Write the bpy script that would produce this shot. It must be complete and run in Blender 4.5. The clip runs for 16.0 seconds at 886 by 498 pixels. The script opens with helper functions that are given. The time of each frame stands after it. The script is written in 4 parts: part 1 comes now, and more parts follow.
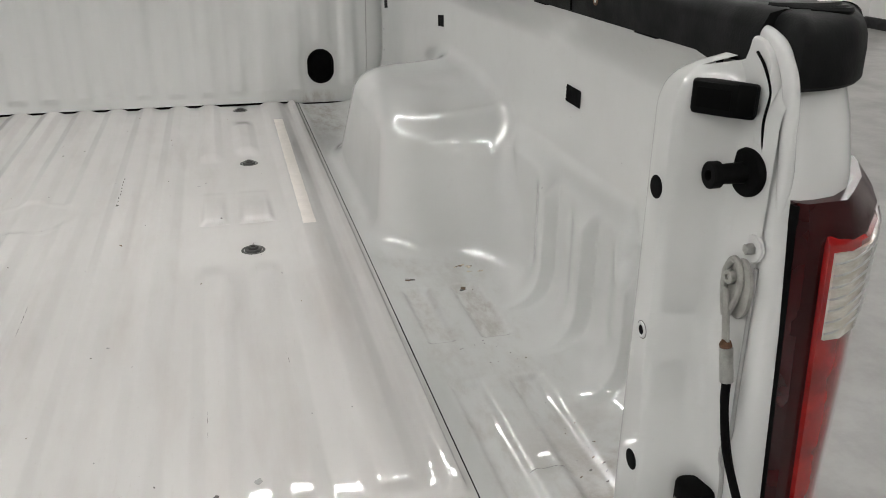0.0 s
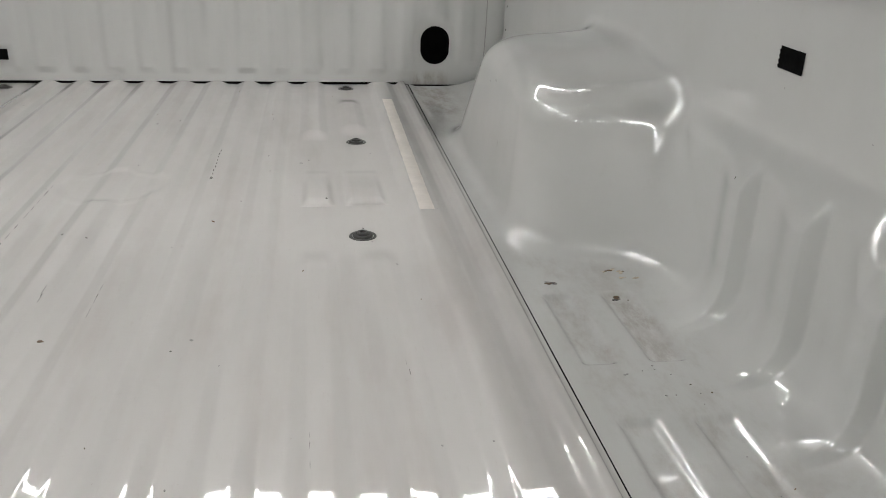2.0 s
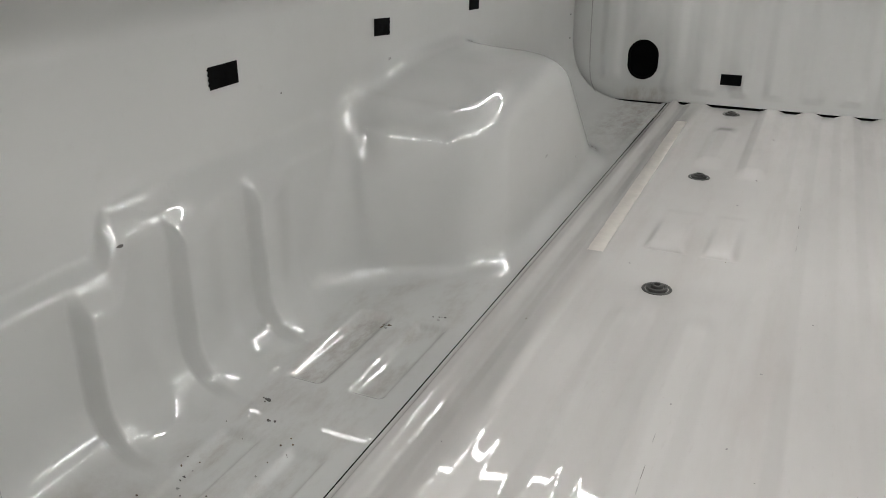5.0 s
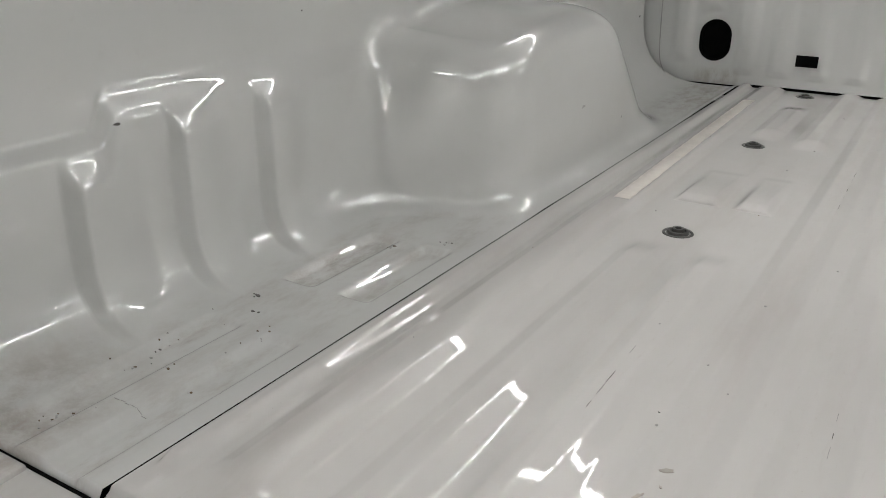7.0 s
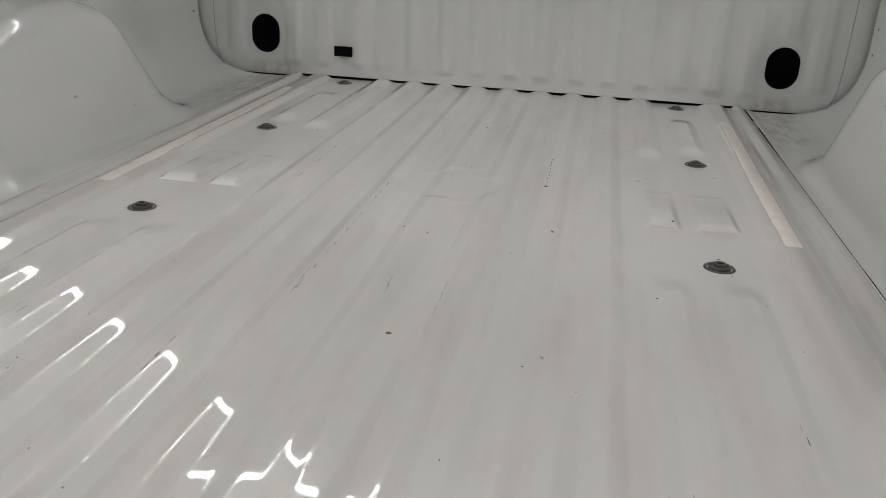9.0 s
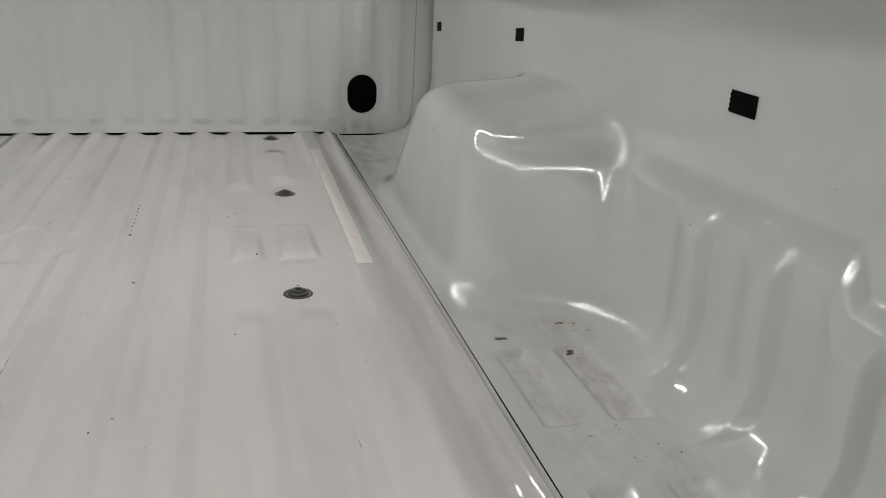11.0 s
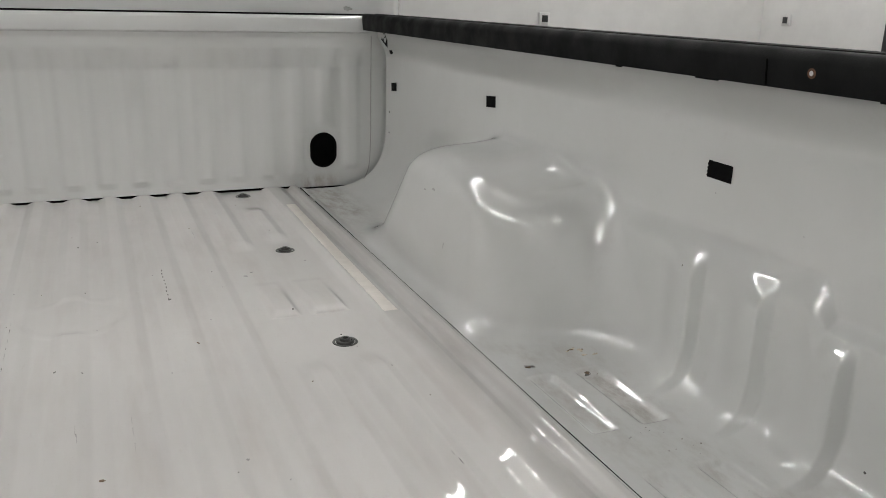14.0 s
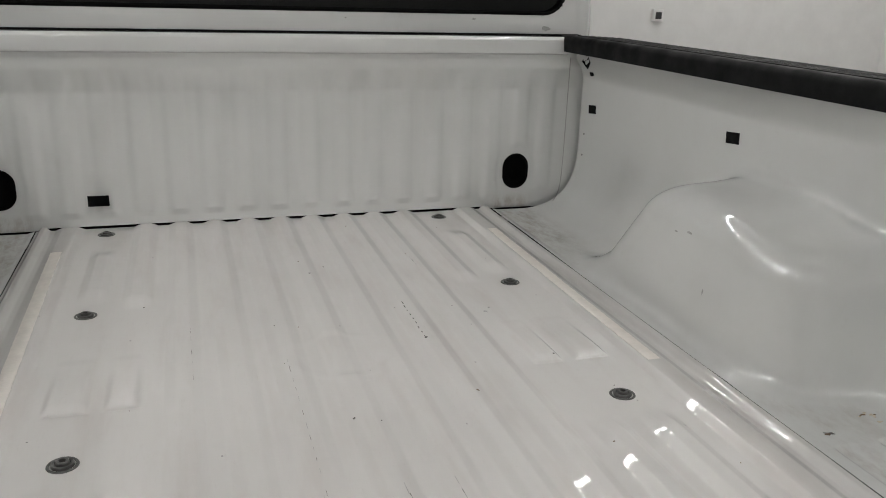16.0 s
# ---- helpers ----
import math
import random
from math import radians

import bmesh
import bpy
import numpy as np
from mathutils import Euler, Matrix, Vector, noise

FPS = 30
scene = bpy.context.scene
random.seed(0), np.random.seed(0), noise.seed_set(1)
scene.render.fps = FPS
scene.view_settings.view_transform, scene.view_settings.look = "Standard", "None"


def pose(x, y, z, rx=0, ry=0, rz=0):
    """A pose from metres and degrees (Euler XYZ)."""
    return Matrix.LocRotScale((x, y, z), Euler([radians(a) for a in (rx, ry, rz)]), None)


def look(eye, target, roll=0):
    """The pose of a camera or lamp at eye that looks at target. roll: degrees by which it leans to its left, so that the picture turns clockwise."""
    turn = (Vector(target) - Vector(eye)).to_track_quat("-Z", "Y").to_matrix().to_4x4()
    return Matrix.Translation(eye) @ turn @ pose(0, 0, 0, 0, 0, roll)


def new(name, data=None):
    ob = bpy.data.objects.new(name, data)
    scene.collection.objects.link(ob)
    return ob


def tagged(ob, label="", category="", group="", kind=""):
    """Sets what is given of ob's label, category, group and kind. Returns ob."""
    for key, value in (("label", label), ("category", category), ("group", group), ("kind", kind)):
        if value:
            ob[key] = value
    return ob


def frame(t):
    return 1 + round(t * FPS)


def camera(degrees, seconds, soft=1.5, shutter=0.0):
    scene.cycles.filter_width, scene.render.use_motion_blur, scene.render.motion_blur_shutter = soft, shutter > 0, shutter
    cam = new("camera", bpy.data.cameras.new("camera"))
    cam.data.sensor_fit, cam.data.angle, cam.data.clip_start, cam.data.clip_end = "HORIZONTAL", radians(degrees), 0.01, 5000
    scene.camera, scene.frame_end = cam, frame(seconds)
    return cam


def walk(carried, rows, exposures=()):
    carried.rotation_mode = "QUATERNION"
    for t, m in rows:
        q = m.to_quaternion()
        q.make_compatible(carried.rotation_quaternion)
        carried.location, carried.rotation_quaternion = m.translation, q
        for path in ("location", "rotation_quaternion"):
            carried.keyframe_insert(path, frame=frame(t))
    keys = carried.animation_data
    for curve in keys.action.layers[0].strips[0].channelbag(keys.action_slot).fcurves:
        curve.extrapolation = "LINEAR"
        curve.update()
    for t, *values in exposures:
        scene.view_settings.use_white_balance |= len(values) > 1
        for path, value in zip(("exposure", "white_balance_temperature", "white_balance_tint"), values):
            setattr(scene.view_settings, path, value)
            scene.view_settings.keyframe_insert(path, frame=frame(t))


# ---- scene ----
cam = camera(56.2, 16.0, soft=1.0)
PATH = [
    (0, (0.4, 0.093, 0.588), (0.879, 1.875, -0.182), 0.6),
    (0.5, (0.395, 0.073, 0.557), (0.785, 1.877, -0.215), 0.8),
    (1, (0.398, 0.123, 0.509), (0.728, 1.938, -0.263), 1.9),
    (1.5, (0.404, 0.227, 0.458), (0.712, 2.049, -0.307), 2.2),
    (2, (0.359, 0.323, 0.477), (0.656, 2.149, -0.283), 2.1),
    (2.5, (0.187, 0.402, 0.485), (0.438, 2.234, -0.277), 1.9),
    (3, (-0.007, 0.424, 0.495), (0.066, 2.268, -0.276), 0.6),
    (3.5, (-0.137, 0.413, 0.511), (-0.301, 2.249, -0.263), -0.0),
    (4, (-0.224, 0.422, 0.524), (-0.611, 2.222, -0.257), 0.0),
    (4.5, (-0.26, 0.417, 0.535), (-0.871, 2.151, -0.252), -0.2),
    (4.7, (-0.266, 0.418, 0.532), (-0.944, 2.126, -0.257), -0.3),
    (6.8, (-0.177, 0.427, 0.407), (-1.139, 2.017, -0.332), 0.6),
    (7, (-0.14, 0.438, 0.401), (-1.113, 2.022, -0.335), 0.4),
    (7.5, (-0.032, 0.447, 0.404), (-0.957, 2.06, -0.332), 0.9),
    (8, (0.088, 0.438, 0.419), (-0.654, 2.145, -0.314), 1.7),
    (8.5, (0.181, 0.426, 0.419), (-0.344, 2.212, -0.312), 2.1),
    (9, (0.235, 0.426, 0.422), (-0.084, 2.261, -0.306), 2.6),
    (9.5, (0.279, 0.41, 0.441), (0.146, 2.268, -0.285), 2.7),
    (10, (0.313, 0.385, 0.461), (0.38, 2.253, -0.249), 2.8),
    (10.2, (0.32, 0.38, 0.465), (0.475, 2.249, -0.23), 2.8),
    (12.3, (0.36, 0.412, 0.456), (1.2, 2.13, -0.129), 2.1),
    (12.5, (0.338, 0.412, 0.456), (1.205, 2.119, -0.121), 2.1),
    (13, (0.268, 0.392, 0.477), (1.155, 2.09, -0.098), 2.0),
    (13.5, (0.151, 0.348, 0.493), (1.018, 2.056, -0.079), 2.0),
    (14, (0.071, 0.271, 0.558), (0.817, 2.035, -0.017), 1.4),
    (14.5, (-0.004, 0.314, 0.628), (0.632, 2.116, 0.04), 1.0),
    (15, (-0.03, 0.455, 0.673), (0.544, 2.273, 0.069), 1.1),
    (15.5, (-0.083, 0.518, 0.653), (0.481, 2.337, 0.041), 1.8),
    (16, (-0.238, 0.435, 0.639), (0.336, 2.253, 0.034), 1.7),
]
EXPOSURES = [(0, 0.32), (0.5, 0.12), (1.0, 0.04), (2.0, 0.02), (4.5, 0.05), (7.0, 0.0), (8.0, 0.0), (8.5, -0.14), (9.0, -0.2), (10.0, -0.18), (12.5, 0.06), (14.0, 0.0), (15.0, -0.05), (16.0, -0.03)]
walk(cam, [(t, look(eye, target, roll)) for t, eye, target, roll in PATH], EXPOSURES)

# ---- light and exposure ----
GROUND = -0.95          # workshop floor below the bed floor
CEIL = 3.35
TUBE_POWER = 64.0
world = bpy.data.worlds.new("world")
scene.world = world
world.use_nodes = True
world.node_tree.nodes["Background"].inputs[0].default_value = (0.8, 0.82, 0.85, 1)
world.node_tree.nodes["Background"].inputs[1].default_value = 0.02


# ---- materials ----
class Mat:
    """A small builder of node materials."""

    def __init__(self, name):
        self.m = bpy.data.materials.new(name)
        self.m.use_nodes = True
        self.n, self.l = self.m.node_tree.nodes, self.m.node_tree.links
        self.b = self.n["Principled BSDF"]
        self.co = self.n.new("ShaderNodeTexCoord").outputs["Object"]

    def set(self, **kw):
        for key, value in kw.items():
            self.b.inputs[key.replace("_", " ")].default_value = value
        return self

    def noise(self, scale, detail=4.0, rough=0.55, stretch=None, distort=0.0):
        co = self.co
        if stretch:
            mp = self.n.new("ShaderNodeMapping")
            mp.inputs["Scale"].default_value = stretch
            self.l.new(co, mp.inputs["Vector"])
            co = mp.outputs[0]
        t = self.n.new("ShaderNodeTexNoise")
        t.inputs["Scale"].default_value, t.inputs["Detail"].default_value = scale, detail
        t.inputs["Roughness"].default_value, t.inputs["Distortion"].default_value = rough, distort
        self.l.new(co, t.inputs["Vector"])
        return t.outputs[0]

    def ramp(self, value, lo, hi, a=0.0, b=1.0):
        r = self.n.new("ShaderNodeMapRange")
        r.interpolation_type = "SMOOTHSTEP"
        for k, v in zip(("From Min", "From Max", "To Min", "To Max"), (lo, hi, a, b)):
            r.inputs[k].default_value = v
        self.l.new(value, r.inputs[0])
        return r.outputs[0]

    def math(self, op, a, b=None):
        r = self.n.new("ShaderNodeMath")
        r.operation = op
        for i, v in enumerate((a, b)):
            if v is None:
                continue
            if isinstance(v, (int, float)):
                r.inputs[i].default_value = v
            else:
                self.l.new(v, r.inputs[i])
        return r.outputs[0]

    def axis(self, i):
        s = self.n.new("ShaderNodeSeparateXYZ")
        self.l.new(self.co, s.inputs[0])
        return s.outputs[i]

    def mix(self, f, a, b):
        r = self.n.new("ShaderNodeMix")
        r.data_type = "RGBA"
        for sock, v in ((r.inputs[0], f), (r.inputs[6], a), (r.inputs[7], b)):
            if isinstance(v, tuple):
                sock.default_value = (*v, 1)
            elif isinstance(v, (int, float)):
                sock.default_value = v
            else:
                self.l.new(v, sock)
        return r.outputs[2]

    def color(self, out):
        self.l.new(out, self.b.inputs["Base Color"])
        return self

    def rough(self, out):
        self.l.new(out, self.b.inputs["Roughness"])
        return self

    def bump(self, out, strength=0.2, distance=0.001, coat=False):
        r = self.n.new("ShaderNodeBump")
        r.inputs["Strength"].default_value, r.inputs["Distance"].default_value = strength, distance
        self.l.new(out, r.inputs["Height"])
        self.l.new(r.outputs[0], self.b.inputs["Normal"])
        if coat:
            self.l.new(r.outputs[0], self.b.inputs["Coat Normal"])
        return self


def paint(name, base, dirt, amount, streak, wavy=False, gloss=2.05):
    """Glossy white car paint with scuffs and grime at two scales."""
    m = Mat(name)
    m.set(Roughness=0.5, Specular_IOR_Level=0.12, Coat_Weight=1.0, Coat_Roughness=0.006, Coat_IOR=gloss)
    big = m.ramp(m.noise(3.2, 6, 0.6, streak), 0.45, 0.75, 0, amount)
    fine = m.ramp(m.noise(38, 8, 0.7, streak), 0.56, 0.74, 0, amount * 0.7)
    speck = m.ramp(m.noise(210, 3, 0.6), 0.70, 0.76, 0, min(0.5, amount * 1.4))
    f = m.math("MAXIMUM", m.math("MAXIMUM", big, fine), speck)
    c = m.mix(f, base, dirt)
    m.color(c)
    if wavy:
        m.bump(m.noise(330, 3, 0.6), 0.4, 0.00002, True)
    m.rough(m.ramp(m.noise(14, 5), 0.3, 0.75, 0.45, 0.65))
    m.f = f
    return m


m_side = paint("white_paint", (0.66, 0.668, 0.655), (0.47, 0.46, 0.43), 0.18, (1, 1, 1))
m_floor = paint("white_paint_worn", (0.642, 0.628, 0.612), (0.45, 0.395, 0.365), 0.27, (5, 0.8, 1), True, 1.7)
m_outer = paint("white_paint_clean", (0.66, 0.665, 0.655), (0.57, 0.57, 0.55), 0.06, (1, 1, 1))


def side_dirt(m):
    """Brown grime that has settled in the channels of the bed's edges."""
    ax = m.math("ABSOLUTE", m.axis(0))
    low = m.ramp(m.axis(2), 0.006, -0.004)
    near = m.math("MULTIPLY", m.ramp(ax, 0.63, 0.66), low)
    n = m.ramp(m.noise(9, 8, 0.72, (3, 1.2, 1)), 0.42, 0.72)
    f = m.math("MULTIPLY", m.math("MULTIPLY", near, n), 0.42)
    rear = m.math("MULTIPLY", m.ramp(m.axis(1), 0.98, 0.74), m.ramp(ax, 0.67, 0.75))
    f2 = m.math("MULTIPLY", m.math("MULTIPLY", rear, m.ramp(m.axis(2), 0.03, 0.0)), m.ramp(m.noise(16, 8, 0.7), 0.34, 0.68, 0, 0.7))
    f = m.math("MAXIMUM", f, f2)
    trough = m.math("MULTIPLY", m.math("MULTIPLY", m.ramp(ax, 0.725, 0.745), m.ramp(ax, 0.795, 0.775)), m.math("MULTIPLY", m.ramp(m.axis(1), 1.10, 1.14), m.ramp(m.axis(1), 1.33, 1.27)))
    ahead = m.math("MULTIPLY", m.math("MULTIPLY", m.ramp(ax, 0.625, 0.645), m.ramp(ax, 0.78, 0.70)), m.ramp(m.axis(1), 2.15, 2.45))
    f3 = m.math("MULTIPLY", m.math("MAXIMUM", trough, ahead), m.ramp(m.noise(14, 9, 0.75, (2.5, 1, 1)), 0.36, 0.66, 0, 0.55))
    f = m.math("MAXIMUM", f, m.math("MULTIPLY", f3, m.ramp(m.axis(2), 0.05, 0.02)))
    old = m.b.inputs["Base Color"].links[0].from_socket
    m.color(m.mix(f, old, (0.30, 0.24, 0.195)))


side_dirt(m_side)


def simple(name, base, rough=0.5, metal=0.0, vary=0.25, scale=30.0, bump=0.15, **kw):
    m = Mat(name)
    m.set(Metallic=metal, **kw)
    dark = tuple(c * (1 - vary) for c in base)
    lite = tuple(min(1, c * (1 + vary)) for c in base)
    m.color(m.mix(m.ramp(m.noise(scale, 6, 0.65), 0.3, 0.7), dark, lite))
    m.rough(m.ramp(m.noise(scale * 0.4, 5), 0.3, 0.7, rough * 0.8, min(1, rough * 1.2)))
    if bump:
        m.bump(m.noise(scale * 12, 3), bump, 0.0006)
    return m


m_black = simple("black_rubber", (0.0028, 0.0028, 0.0028), 0.7, Specular_IOR_Level=0.07)
m_cavity = simple("dark_cavity", (0.003, 0.003, 0.003), 0.95, bump=0, Specular_IOR_Level=0.05)
m_tape = simple("black_cloth_tape", (0.003, 0.003, 0.0032), 0.8, scale=60, Specular_IOR_Level=0.08)
m_mask = simple("masking_tape", (0.74, 0.70, 0.655), 0.8, vary=0.05, scale=50, bump=0.3)
m_bolt = simple("dark_zinc", (0.070, 0.070, 0.066), 0.40, 0.3, 0.3, 90)
m_zinc = simple("grey_zinc_plate", (0.34, 0.335, 0.31), 0.5, 0.3, 0.15, 60)
m_steel = simple("dull_steel", (0.42, 0.42, 0.40), 0.38, 0.85, 0.2, 60)
m_plastic = simple("grained_black_plastic", (0.0055, 0.0058, 0.0058), 0.62, Specular_IOR_Level=0.15, vary=0.08, scale=40, bump=0.35)
m_rust = simple("rust", (0.12, 0.060, 0.032), 0.85, vary=0.4, scale=80)
m_seal = simple("grey_seam_sealer", (0.36, 0.36, 0.35), 0.6, vary=0.15)
m_wall = simple("white_wall_paint", (0.82, 0.815, 0.80), 0.75, vary=0.03, scale=3, bump=0.08)
m_ceil = simple("ceiling_paint", (0.36, 0.36, 0.355), 0.9, vary=0.08, scale=4, bump=0.05)
m_ground = simple("grey_epoxy_floor", (0.30, 0.295, 0.285), 0.4, vary=0.12, scale=5, bump=0.1)
m_base = simple("dark_baseboard", (0.035, 0.035, 0.036), 0.5, vary=0.2)
m_door = simple("grey_door_metal", (0.30, 0.31, 0.31), 0.45, 0.3, 0.1)
m_tyre = simple("tyre_rubber", (0.018, 0.018, 0.018), 0.75)
m_scuff = simple("dark_scuff", (0.09, 0.085, 0.08), 0.7)
m_dirt = simple("brown_dirt", (0.13, 0.09, 0.055), 0.9, vary=0.5, scale=90)
m_pale = simple("dried_glue", (0.52, 0.46, 0.36), 0.8, vary=0.3, scale=90)
m_stain = simple("faint_stain", (0.42, 0.385, 0.35), 0.7, vary=0.12, scale=60)
m_smudge = simple("grey_smudge", (0.33, 0.33, 0.32), 0.7, vary=0.2, scale=60)

m_red = Mat("red_lens").set(Base_Color=(0.42, 0.006, 0.008, 1), Roughness=0.12, Coat_Weight=1.0, Coat_Roughness=0.02)
m_red.color(m_red.mix(m_red.ramp(m_red.noise(30, 3), 0.3, 0.7), (0.22, 0.003, 0.004), (0.36, 0.006, 0.006)))
m_maroon = Mat("dark_red_lens").set(Roughness=0.22, Specular_IOR_Level=0.35)
m_maroon.color(m_maroon.mix(m_maroon.ramp(m_maroon.noise(22, 3), 0.3, 0.7), (0.018, 0.0015, 0.002), (0.036, 0.002, 0.003)))
m_clear = Mat("clear_lens").set(Roughness=0.14, Coat_Weight=1.0, Metallic=0.25)
m_clear.color(m_clear.mix(m_clear.ramp(m_clear.noise(45, 4, 0.6, (1, 1, 3)), 0.35, 0.7), (0.62, 0.58, 0.50), (0.82, 0.79, 0.72)))
m_glass = Mat("tinted_glass").set(Roughness=0.03, Specular_IOR_Level=0.25)
m_glass.color(m_glass.mix(m_glass.ramp(m_glass.noise(2, 2), 0.3, 0.7), (0.002, 0.0022, 0.0022), (0.004, 0.0044, 0.0044)))

m_tube = Mat("lit_tube").set(Base_Color=(1, 1, 1, 1), Emission_Color=(1.0, 0.985, 0.965, 1), Emission_Strength=TUBE_POWER)


# ---- building helpers ----
def S(a, b, v):
    """Smooth step from 0 at a to 1 at b; a may be above b."""
    t = np.clip((np.asarray(v, float) - a) / (b - a), 0, 1)
    return t * t * (3 - 2 * t)


def smin(a, b, k):
    h = np.clip(0.5 + 0.5 * (b - a) / k, 0, 1)
    return b + (a - b) * h - k * h * (1 - h)


def smax(a, b, k):
    return -smin(-a, -b, k)


def adopt(ob, parent):
    ob.parent = parent
    ob.matrix_parent_inverse = Matrix.Translation(-world_at(parent))


def world_at(ob):
    at = Vector(ob.location)
    while ob.parent:
        at = at + ob.matrix_parent_inverse.translation
        ob = ob.parent
        at = at + Vector(ob.location)
    return at


def sheet(name, verts, faces, material, parent, label="", smooth=True):
    me = bpy.data.meshes.new(name)
    me.from_pydata(verts, [], faces)
    me.materials.append(material.m)
    if smooth:
        me.polygons.foreach_set("use_smooth", [True] * len(me.polygons))
    ob = new(name, me)
    if parent:
        adopt(ob, parent)
    if label:
        tagged(ob, label)
    return ob


def part(name, bm, material, parent=None, label="", smooth=True, sharp=35):
    bmesh.ops.recalc_face_normals(bm, faces=bm.faces)
    for f in bm.faces:
        f.smooth = smooth
    for e in bm.edges:
        e.smooth = not (len(e.link_faces) == 2 and e.calc_face_angle(0) > radians(sharp))
    me = bpy.data.meshes.new(name)
    bm.to_mesh(me)
    bm.free()
    me.materials.append(material.m)
    ob = new(name, me)
    if parent:
        adopt(ob, parent)
    if label:
        tagged(ob, label)
    return ob


def box(lo, hi, bevel=0.0, seg=2, bm=None):
    bm = bm or bmesh.new()
    made = bmesh.ops.create_cube(bm, size=1)["verts"]
    for v in made:
        v.co = Vector([lo[i] + (v.co[i] + 0.5) * (hi[i] - lo[i]) for i in range(3)])
    if bevel:
        edges = list({e for v in made for e in v.link_edges})
        bmesh.ops.bevel(bm, geom=edges, offset=bevel, segments=seg, affect="EDGES", profile=0.5)
    return bm


def prism(poly, axis, a, b, bevel=0.0, seg=2):
    """A polygon of the two other axes, drawn out along one axis from a to b."""
    bm = bmesh.new()
    def at(p, d):
        q = list(p)
        q.insert(axis, d)
        return q
    lo = [bm.verts.new(at(p, a)) for p in poly]
    hi = [bm.verts.new(at(p, b)) for p in poly]
    n = len(poly)
    bm.faces.new(lo)
    bm.faces.new(hi[::-1])
    for i in range(n):
        bm.faces.new((lo[i], lo[(i + 1) % n], hi[(i + 1) % n], hi[i]))
    if bevel:
        bmesh.ops.bevel(bm, geom=list(bm.edges), offset=bevel, segments=seg, affect="EDGES", profile=0.5)
    return bm


def lathe(profile, m, seg=28, bm=None):
    """A turned shape from rows of radius and height, laid at the pose m."""
    bm = bm or bmesh.new()
    rings = []
    for r, z in profile:
        if r < 1e-6:
            rings.append([bm.verts.new(m @ Vector((0, 0, z)))])
        else:
            rings.append([bm.verts.new(m @ Vector((r * math.cos(2 * math.pi * i / seg), r * math.sin(2 * math.pi * i / seg), z))) for i in range(seg)])
    for a, b in zip(rings, rings[1:]):
        for i in range(seg):
            j = (i + 1) % seg
            if len(a) == 1 and len(b) > 1:
                bm.faces.new((a[0], b[i], b[j]))
            elif len(b) == 1 and len(a) > 1:
                bm.faces.new((a[i], a[j], b[0]))
            elif len(a) > 1:
                bm.faces.new((a[i], a[j], b[j], b[i]))
    return bm


def sweep(points, radius, seg=10, bm=None):
    """A round bar along a line of points, its ends closed."""
    bm = bm or bmesh.new()
    pts = [Vector(p) for p in points]
    rings = []
    for i, p in enumerate(pts):
        way = (pts[min(i + 1, len(pts) - 1)] - pts[max(i - 1, 0)]).normalized()
        side = way.cross(Vector((0.31, 0.2, 0.93))).normalized()
        up = side.cross(way)
        rings.append([bm.verts.new(p + radius * (math.cos(a) * side + math.sin(a) * up)) for a in (2 * math.pi * k / seg for k in range(seg))])
    for a, b in zip(rings, rings[1:]):
        for i in range(seg):
            bm.faces.new((a[i], a[(i + 1) % seg], b[(i + 1) % seg], b[i]))
    bm.faces.new(rings[0][::-1])
    bm.faces.new(rings[-1])
    return bm


def smooth_line(points, n=8):
    """Catmull-Rom through the points."""
    pts = [Vector(p) for p in points]
    pts = [2 * pts[0] - pts[1]] + pts + [2 * pts[-1] - pts[-2]]
    out = []
    for i in range(1, len(pts) - 2):
        p0, p1, p2, p3 = pts[i - 1 : i + 3]
        for k in range(n):
            t = k / n
            out.append(0.5 * (2 * p1 + (p2 - p0) * t + (2 * p0 - 5 * p1 + 4 * p2 - p3) * t * t + (3 * p1 - p0 - 3 * p2 + p3) * t ** 3))
    return out + [pts[-2]]


def grid_faces(nu, nv, keep=None, flip=False):
    i = (np.arange(nu - 1)[:, None] * nv + np.arange(nv - 1)[None, :]).ravel()
    f = np.stack([i, i + 1, i + nv + 1, i + nv], 1)
    if keep is not None:
        f = f[keep.ravel()]
    return (f[:, ::-1] if flip else f).tolist()


def rounded_hole(u, v, cu, cv, hu, hv, r):
    """Distance from a rounded rectangle, negative inside."""
    qu, qv = np.abs(u - cu) - (hu - r), np.abs(v - cv) - (hv - r)
    return np.hypot(np.maximum(qu, 0), np.maximum(qv, 0)) + np.minimum(np.maximum(qu, qv), 0) - r


def pierced(us, vs, holes):
    """A grid whose vertices close to a hole's rim are drawn onto it, and which of its cells stay."""
    u, v = np.meshgrid(us, vs, indexing="ij")
    step = min(us[1] - us[0], vs[1] - vs[0])
    keep = np.ones((len(us) - 1, len(vs) - 1), bool)
    for hole in holes:
        e = 1e-5
        for _ in range(2):
            d = rounded_hole(u, v, *hole)
            gu = (rounded_hole(u + e, v, *hole) - d) / e
            gv = (rounded_hole(u, v + e, *hole) - d) / e
            near = np.abs(d) < 0.6 * step
            u, v = np.where(near, u - gu * d, u), np.where(near, v - gv * d, v)
        mu = (u[1:, 1:] + u[:-1, 1:] + u[1:, :-1] + u[:-1, :-1]) / 4
        mv = (v[1:, 1:] + v[:-1, 1:] + v[1:, :-1] + v[:-1, :-1]) / 4
        keep &= rounded_hole(mu, mv, *hole) > 0
    return u, v, keep


